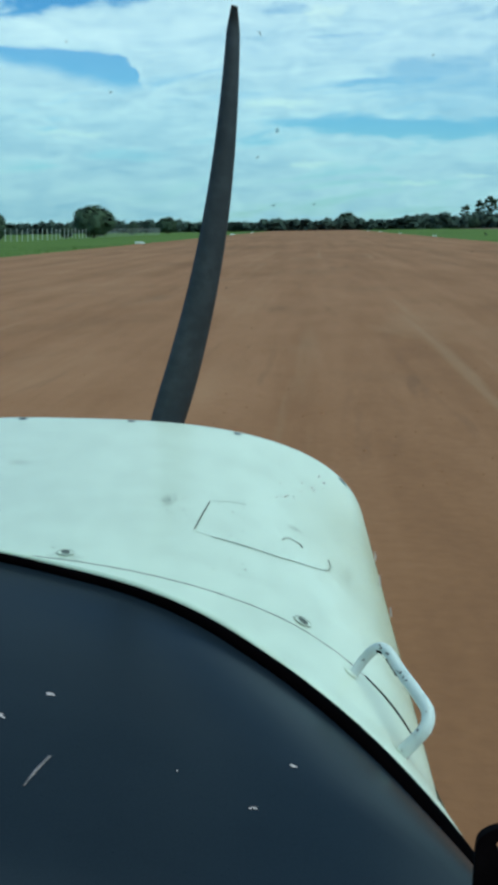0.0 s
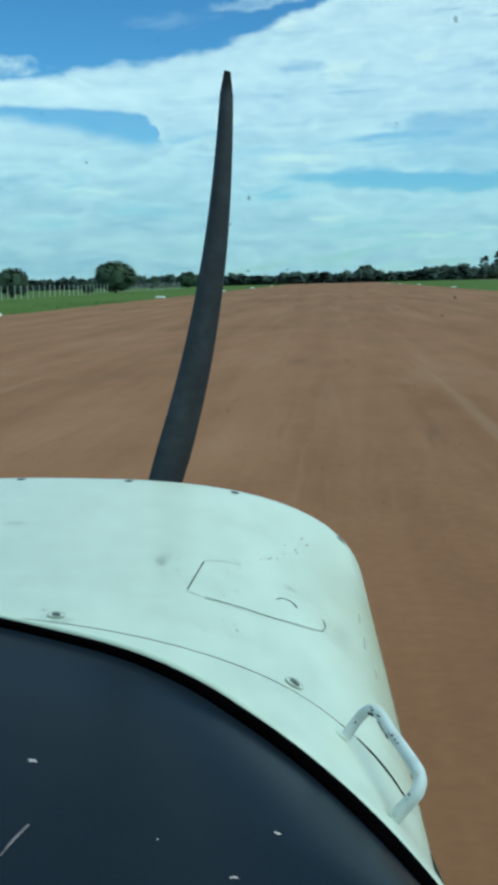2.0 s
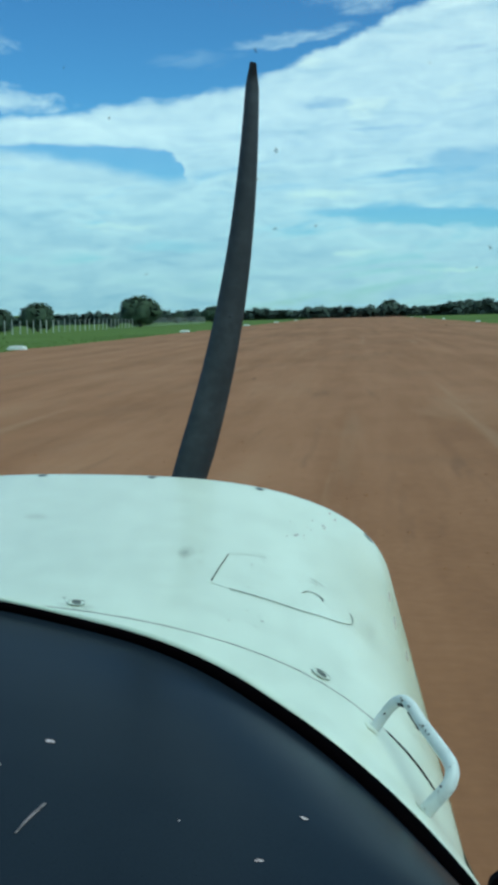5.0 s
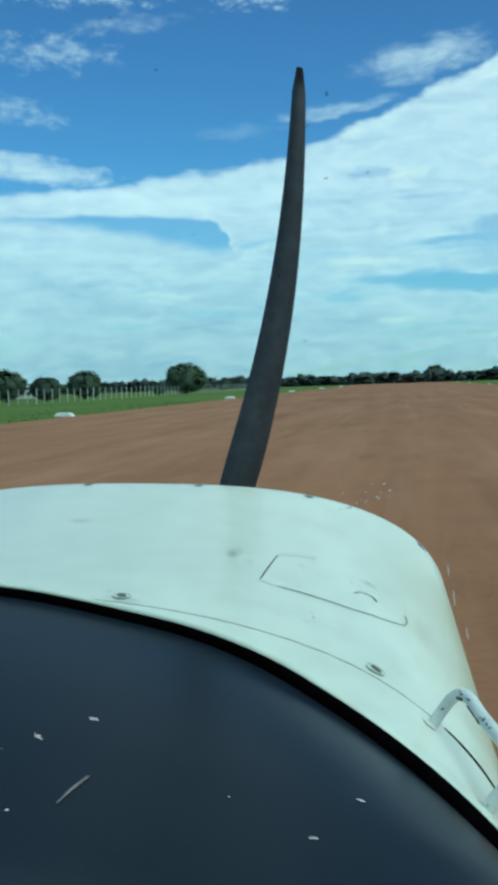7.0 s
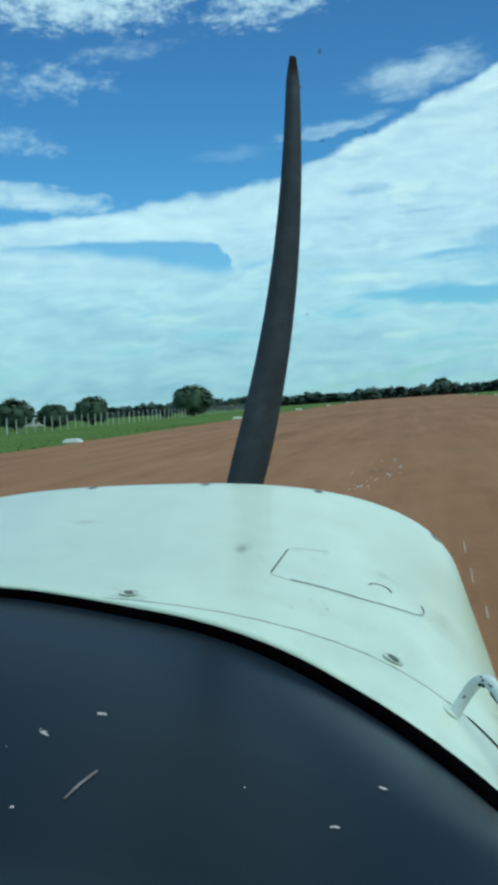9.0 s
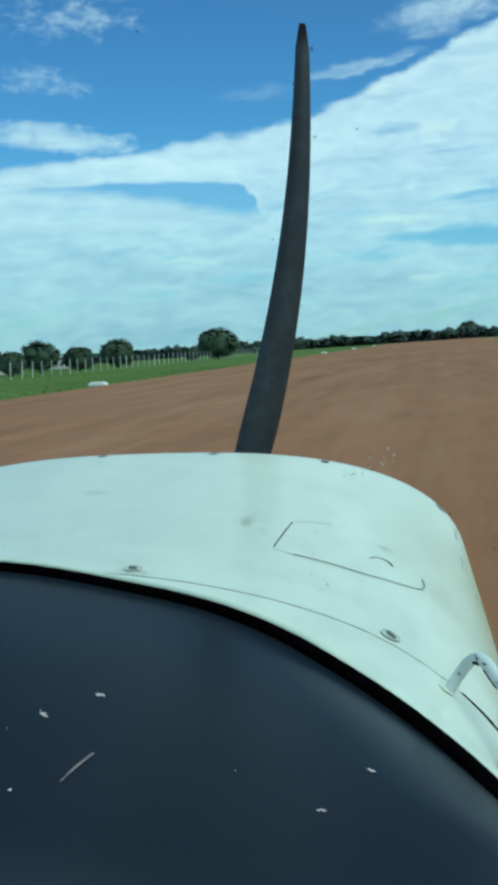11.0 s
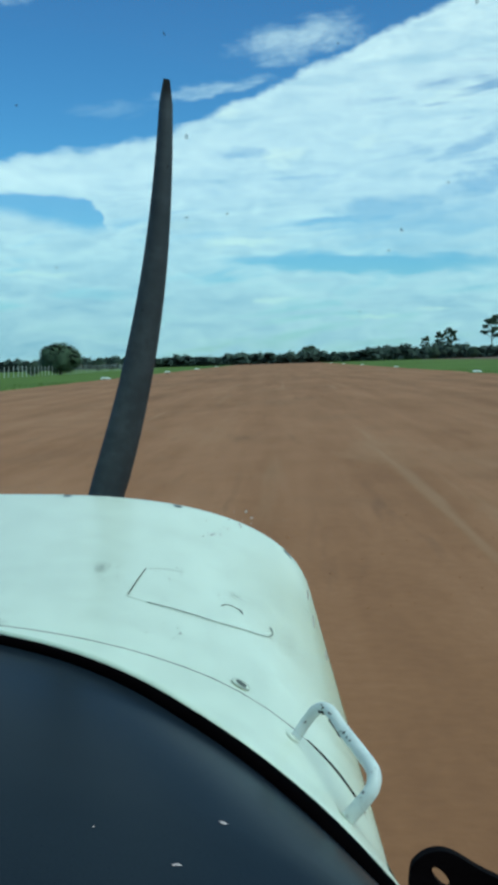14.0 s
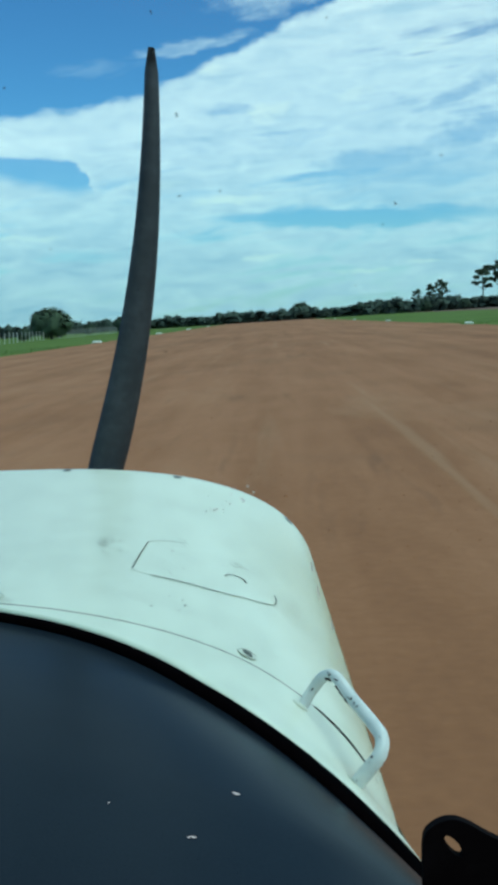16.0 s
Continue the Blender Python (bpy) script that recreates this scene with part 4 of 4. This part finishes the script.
KINDS = [make_tree("broadleaf_tree", "dense round dark green tree standing beside the airfield fence", 6.6, 8.2, 0.5, 31, "trees along the fence"),
         make_tree("broadleaf_tree", "dense round dark green tree standing beside the airfield fence", 5.6, 6.6, 0.5, 32, "trees along the fence"),
         make_tree("broadleaf_tree", "broad dark green tree with uneven crown on grass", 7.4, 9.8, 0.6, 33, "trees along the fence", 20),
         make_tree("broadleaf_tree", "small dark green tree on grass beside the fence", 4.2, 4.8, 0.4, 34, "trees along the fence", 10)]


def make_gum(seed):
    """A tall slender tree: bare stem, a few steep limbs, flat tufts of leaves with gaps between them."""
    rng_ = random.Random(seed)
    root = thing("eucalyptus_tree", (0, 0, 0), "tall slender eucalyptus with bare trunk and tufted crown", "tree", "tall trees behind the verge")
    part("trunk", tube([(0, 0, -0.5), (0.15, 0.1, 6), (-0.1, 0, 11), (0.3, 0.1, 14.5)], [0.28, 0.22, 0.16, 0.07], 8), BARK, root)
    tufts = []
    for i in range(9):
        a_ = i * 2.4 + rng_.uniform(-0.4, 0.4)
        z0 = 6.5 + i * 0.75
        out_ = rng_.uniform(2.2, 4.0) * (1 - 0.06 * i)
        tip = (out_ * math.cos(a_), out_ * math.sin(a_), z0 + rng_.uniform(1.8, 3.2))
        part("limb", tube([(0, 0, z0), (tip[0] * 0.45, tip[1] * 0.45, z0 + 1.0), tip], [0.13, 0.09, 0.04], 6), BARK, root)
        for _k in range(7):
            w_ = rng_.uniform(0.45, 0.95)
            tufts.append(((tip[0] * rng_.uniform(0.6, 1.15) + rng_.uniform(-1.0, 1.0), tip[1] * rng_.uniform(0.6, 1.15) + rng_.uniform(-1.0, 1.0), tip[2] + rng_.uniform(-0.5, 0.7)), (w_, w_, w_ * 0.55), 60))
    for _k in range(10):
        w_ = rng_.uniform(0.6, 1.1)
        tufts.append(((rng_.uniform(-1.6, 1.6), rng_.uniform(-1.6, 1.6), 14.6 + rng_.uniform(-0.7, 0.9)), (w_, w_, w_ * 0.6), 60))
    ob_ = new("crown", leaf_mesh("crown", tufts, 0.3, rng_, LEAF, Vector((0, 0, 10))))
    ob_.parent = root
    return root


TALL = make_gum(41)
BUSH = make_tree("bush", "round dark green bush in rough pasture", 2.6, 3.4, 0.2, 51, "bushes short of the runway", 10, 60, 0.16)


def settle(kind, places):
    """The first place takes the original, the others take copies."""
    for x, y, size, turn in places[1:]:
        c = copy_thing(kind, pose(x, y, rise(x), 0, 0, turn))
        c.scale = (size, size, size)
    x, y, size, turn = places[0]
    kind.matrix_basis = pose(x, y, rise(x), 0, 0, turn)
    kind.scale = (size, size, size)


settle(KINDS[0], [(-66, 236, 0.95, 20), (-57, 300, 1.3, 70), (-70, 378, 1.15, 80), (-95, 236, 0.8, 130), (-88, 180, 1.1, 200), (-104, 168, 1.0, 10), (-70, 115, 1.0, 50)])
settle(KINDS[1], [(-68, 216, 0.85, 60), (-74, 196, 0.8, 10), (-83, 260, 0.9, 100), (-96, 220, 1.0, 300), (-82, 96, 1.1, 20)])
settle(KINDS[2], [(-84, 205, 0.95, 0), (-75, 214, 0.85, 150), (-112, 196, 1.0, 90), (-128, 240, 1.0, 10), (-60, 470, 0.9, 45), (16, 690, 1.35, 30)])
settle(KINDS[3], [(-62, 290, 0.8, 0), (-64, 330, 0.7, 40), (-70, 160, 0.9, 90), (-66, 420, 1.0, 10), (84, 520, 1.2, 0), (72, 560, 1.3, 0)])
settle(TALL, [(117, 661, 1.42, 0), (126, 660, 1.57, 50), (95, 665, 1.05, 90), (148, 655, 1.89, 140), (89, 666, 0.92, 200), (132, 658, 1.43, 20), (166, 651, 1.69, 20), (81, 667, 0.78, 10), (192, 644, 1.79, 70)])
settle(BUSH, [(4, -262, 1.2, 0), (17, -262, 1.1, 40), (28, -258, 0.8, 90), (-42, -266, 1.3, 10), (-60, -270, 1.5, 60), (34, -290, 2.2, 30), (40, -294, 2.0, 100), (-12, -268, 0.9, 10)])

# far woods round the airfield
rng = random.Random(77)
lumps = []
for az10 in range(-620, 620, 3):
    az = az10 / 10 + rng.uniform(-0.2, 0.2)
    d = 634 + rng.uniform(-8, 8)
    tall = 6.2 + 3.2 * noise.noise((az * 0.45, 4, 0)) + 1.2 * noise.noise((az * 1.7, 9, 0)) + rng.uniform(-0.5, 0.5)
    if az > 1.0:
        tall += min(1.6, (az - 1.0) * 0.4)
    s = math.radians(az)
    x, y = d * math.sin(s), d * math.cos(s)
    for k in range(4):
        w = rng.uniform(2.4, 3.8)
        lumps.append(((x + rng.uniform(-4, 4), y + rng.uniform(-4, 4), rise(x) + tall * (0.15 + 0.19 * k)), (w, w, tall * 0.2), 42))
    for k in range(2):
        w = rng.uniform(1.3, 2.4)
        lumps.append(((x + rng.uniform(-4, 4), y + rng.uniform(-4, 4), rise(x) + tall * rng.uniform(0.6, 0.88)), (w, w, w * rng.uniform(0.7, 1.0)), 60))
vs, fs, ns = leaf_cloud(lumps, 0.42, rng)
# the closed mass of the wood behind its front trees, with an uneven top
base = len(vs)
count = 2480
for i in range(count):
    az = -62 + i * 0.05
    tall = 5.0 + 2.6 * noise.noise((az * 0.45, 4, 0)) + 1.3 * noise.noise((az * 1.9, 9, 0)) + 0.9 * noise.noise((az * 6.0, 2, 0))
    if az > 1.0:
        tall += min(1.2, (az - 1.0) * 0.35)
    s = math.radians(az)
    for d, z in ((640, -1.0), (638, tall * 0.55), (641, tall * 0.9), (645, tall), (654, tall * 0.9), (660, -1.0)):
        d += 5 * noise.noise((az * 2.2, z, 5))
        vs.append(Vector((d * math.sin(s), d * math.cos(s), z + rise(d * math.sin(s)))))
        ns.append(Vector((-0.9 * math.sin(s), -0.9 * math.cos(s), 0.12)).normalized())
for i in range(count - 1):
    for k in range(5):
        q = base + i * 6 + k
        fs.append((q, q + 1, q + 7, q + 6))
far = new("far_woods", leafy("far_woods", vs, fs, ns, LEAF_HAZED))
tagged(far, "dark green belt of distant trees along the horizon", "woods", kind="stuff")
far.location.z = -0.3

# low ridge behind the woods, so that the skyline closes
rows = []
for k, (d, hgt) in enumerate(((900, -0.5), (1100, 2.0), (1600, 5.0), (2400, 3.0), (3000, -1.0))):
    rows.append([Vector((d * math.sin(radians(a)), d * math.cos(radians(a)), rise(d * math.sin(radians(a))) + hgt * (0.6 + 0.5 * noise.noise((a * 0.05, k, 0))))) for a in range(-180, 181, 4)])
single("backdrop", grid(rows), SCRUB, "low dark green rising land far beyond the airfield", "hills", kind="structure")

# ---- fence ----
fence = thing("fence", (-58, 110, rise(-58)), "white concrete post fence with wires along the airfield", "fence")
bm = box((-0.07, -0.07, -0.1), (0.07, 0.07, 2.35), 0.012)
for v in bm.verts:
    if v.co.z > 2.0:
        v.co.x *= 0.85
POST = mesh_of("post", bm, POST_GREY, True)
rng = random.Random(5)
for i in range(76):
    ob = new("post", POST)
    ob.parent = fence
    ob.location = (rng.uniform(-0.06, 0.06), i * 4.3, rng.uniform(-0.10, 0.06))
    ob.rotation_euler = (rng.uniform(-0.03, 0.03), rng.uniform(-0.04, 0.04), rng.uniform(0, 0.4))
for z in (0.5, 1.1, 1.6, 2.1):
    ob = new("wire", mesh_of("wire", tube([(0, 0, z), (0.0, 110, z - 0.02), (0, 220, z), (0, 327, z)], 0.006, 4), STEEL, True))
    ob.parent = fence

# ---- runway edge markers: low white wedges ----
prof = [(-0.95, 0), (0.95, 0), (0.80, 0.30), (0.55, 0.48), (-0.55, 0.48), (-0.80, 0.30)]
MARK = grid([[Vector((x * (0.82 if e else 1), y, z * (0.9 if e else 1))) for x, z in prof] for y, e in ((-0.55, 1), (-0.45, 0), (0.45, 0), (0.55, 1))], close=True)
MARK.verts.ensure_lookup_table()
MARK.faces.new([MARK.verts[i] for i in range(6)][::-1])
MARK.faces.new([MARK.verts[18 + i] for i in range(6)])
MARKER = mesh_of("runway_marker", MARK, WHITE_POST, True)
for x, ys in ((RW_L - 0.6, (-150, -60, 84, 166, 256, 346, 450)), (RW_R + 0.8, (-150, -60, 40, 126, 215, 306, 400, 500))):
    for y in ys:
        ob = new("runway_marker", MARKER)
        ob.location = (x, y, rise(x))
        ob.scale = (0.78, 0.6, 0.6) if x < 0 else (0.5, 0.5, 0.42)
        tagged(ob, "low white painted runway edge marker on grass", "marker", "runway edge markers")

# ---- threshold bars at the landing end ----
for i, x in enumerate((-20, -13.5, -7, -0.5, 6, 12.5)):
    ob = single("threshold_bar", box((x - 0.9, -232, rise(x) - 0.03), (x + 0.9, -222, rise(x) + 0.04), 0.01), WHITE_POST, "worn white painted threshold bar on red earth", "marking", "threshold bars")
single("grass_island", ragged_strip(-4, 10, -212, -207, 0.012, 0.5, 1.2, 40.0), SCRUB, "patch of grass grown over the earth runway", "grass", kind="structure")


# ---- buildings ----
def hangar(x, y, turn):
    root = thing("hangar", (x, y, rise(x)), "long pale hangar with curved weathered sheet roof", "building")
    m4 = pose(x, y, rise(x) - 0.2, 0, 0, turn)
    w, d, h, arch = 14.0, 11.0, 4.2, 2.6

    def add(name, bm_, mat_, parent=root, label=""):
        bm_.transform(m4)
        return part(name, bm_, mat_, parent, label, True)
    for sx in (-1, 1):
        add("wall", box((sx * w - 0.15, -d, 0), (sx * w + 0.15, d, h)), WALL_WASH)
    for sy in (-1, 1):
        add("wall", box((-w + 0.15, sy * d - 0.15, 0), (w - 0.15, sy * d + 0.15, h)), WALL_WASH)
        add("gable", grid([[Vector((w * math.sin(q), sy * d, h)) for q in [k * 0.15 for k in range(-10, 11)]], [Vector((w * math.sin(q), sy * d, h + arch * math.cos(q))) for q in [k * 0.15 for k in range(-10, 11)]]]), WALL_WASH)
    add("roof", grid([[Vector(((w + 0.3) * math.sin(q), yy, h + 0.05 + arch * math.cos(q))) for q in [k * 0.15 for k in range(-10, 11)]] for yy in (-d - 0.5, -d / 2, 0, d / 2, d + 0.5)], thick=0.08), ROOF_SHEET)
    for k in range(3):
        dr = add("door", box((-9 + k * 6.2, -d - 0.26, 0), (-3.2 + k * 6.2, -d - 0.17, 3.6)), ROOF_SHEET)
        add("opening", box((-8.6 + k * 6.2, -d - 0.31, 2.6), (-3.6 + k * 6.2, -d - 0.265, 3.3)), DARK_OPEN, dr)


hangar(-124, 205, 12)


def house(x, y, turn, w, d, h, roof_mat):
    root = thing("house", (x, y, rise(x)), "small pale walled house with low pitched roof", "building", "houses beyond the fence")
    m4 = pose(x, y, rise(x) - 0.15, 0, 0, turn)

    def add(name, bm_, mat_, parent=root):
        bm_.transform(m4)
        return part(name, bm_, mat_, parent, "", True)
    add("wall", box((-w, -d, 0), (w, d, h)), WALL_WASH)
    add("roof", grid([[Vector((-w - 0.4, yy, h)), Vector((0, yy, h + w * 0.42)), Vector((w + 0.4, yy, h))] for yy in (-d - 0.4, d + 0.4)], thick=0.12), roof_mat)
    for k in (-0.5, 0.5):
        win = add("window", box((k * w - 0.5, -d - 0.05, 1.0), (k * w + 0.5, -d - 0.01, 2.1)), DARK_OPEN)
        add("window_frame", box((k * w - 0.6, -d - 0.07, 0.9), (k * w + 0.6, -d - 0.052, 0.99)), CONCRETE, win)


house(-96, 250, 20, 4, 5, 3.0, TILE_RED)
house(-118, 300, -10, 5, 6, 3.4, ROOF_SHEET)
house(-150, 270, 35, 4, 5, 3.0, TILE_RED)
house(-112, 335, 5, 3.5, 4, 2.8, ROOF_SHEET)

# ---- grass along the runway edges, clods on the earth ----
rng = random.Random(9)
vs, fs = [], []
for _ in range(2500):
    y = 8 + 150 * rng.random() ** 1.4
    if rng.random() < 0.6:
        x = RW_L - abs(rng.gauss(0, 5)) - 0.2 if rng.random() < 0.55 else RW_R + abs(rng.gauss(0, 5)) + 0.4
    else:
        x = rng.uniform(RW_L - 34, RW_L) if rng.random() < 0.6 else rng.uniform(RW_R, RW_R + 30)
    hgt = rng.uniform(0.02, 0.06)
    for _b in range(2):
        a = rng.uniform(0, math.pi)
        dx, dy = math.cos(a) * 0.12, math.sin(a) * 0.12
        k = len(vs)
        z = rise(x)
        vs += [(x - dx, y - dy, z - 0.04), (x + dx, y + dy, z - 0.04), (x + rng.uniform(-.12, .12), y + rng.uniform(-.12, .12), z + hgt)]
        fs.append((k, k + 1, k + 2))
me = bpy.data.meshes.new("grass_tufts")
me.from_pydata(vs, [], fs)
me.materials.append(BLADES)
tagged(new("grass_tufts", me), "short uneven grass tufts along the runway edges", "grass", kind="stuff")

vs, fs = [], []
for _ in range(5000):
    x, y = rng.uniform(RW_L + 1, RW_R - 1), 9 + 110 * rng.random() ** 1.6
    s = rng.uniform(0.006, 0.02) * (1.6 if rng.random() < 0.06 else 1)
    k = len(vs)
    for q in range(4):
        a = q * math.pi / 2 + rng.uniform(-0.4, 0.4)
        vs.append((x + s * math.cos(a), y + s * math.sin(a), rise(x) - 0.004))
    vs.append((x, y, rise(x) + s * rng.uniform(0.5, 0.9)))
    fs += [(k, k + 1, k + 4), (k + 1, k + 2, k + 4), (k + 2, k + 3, k + 4), (k + 3, k, k + 4)]
me = bpy.data.meshes.new("clods")
me.from_pydata(vs, [], fs)
me.materials.append(DIRT)
tagged(new("clods", me), "small clods and pebbles loose on the earth runway", "clods", kind="stuff")
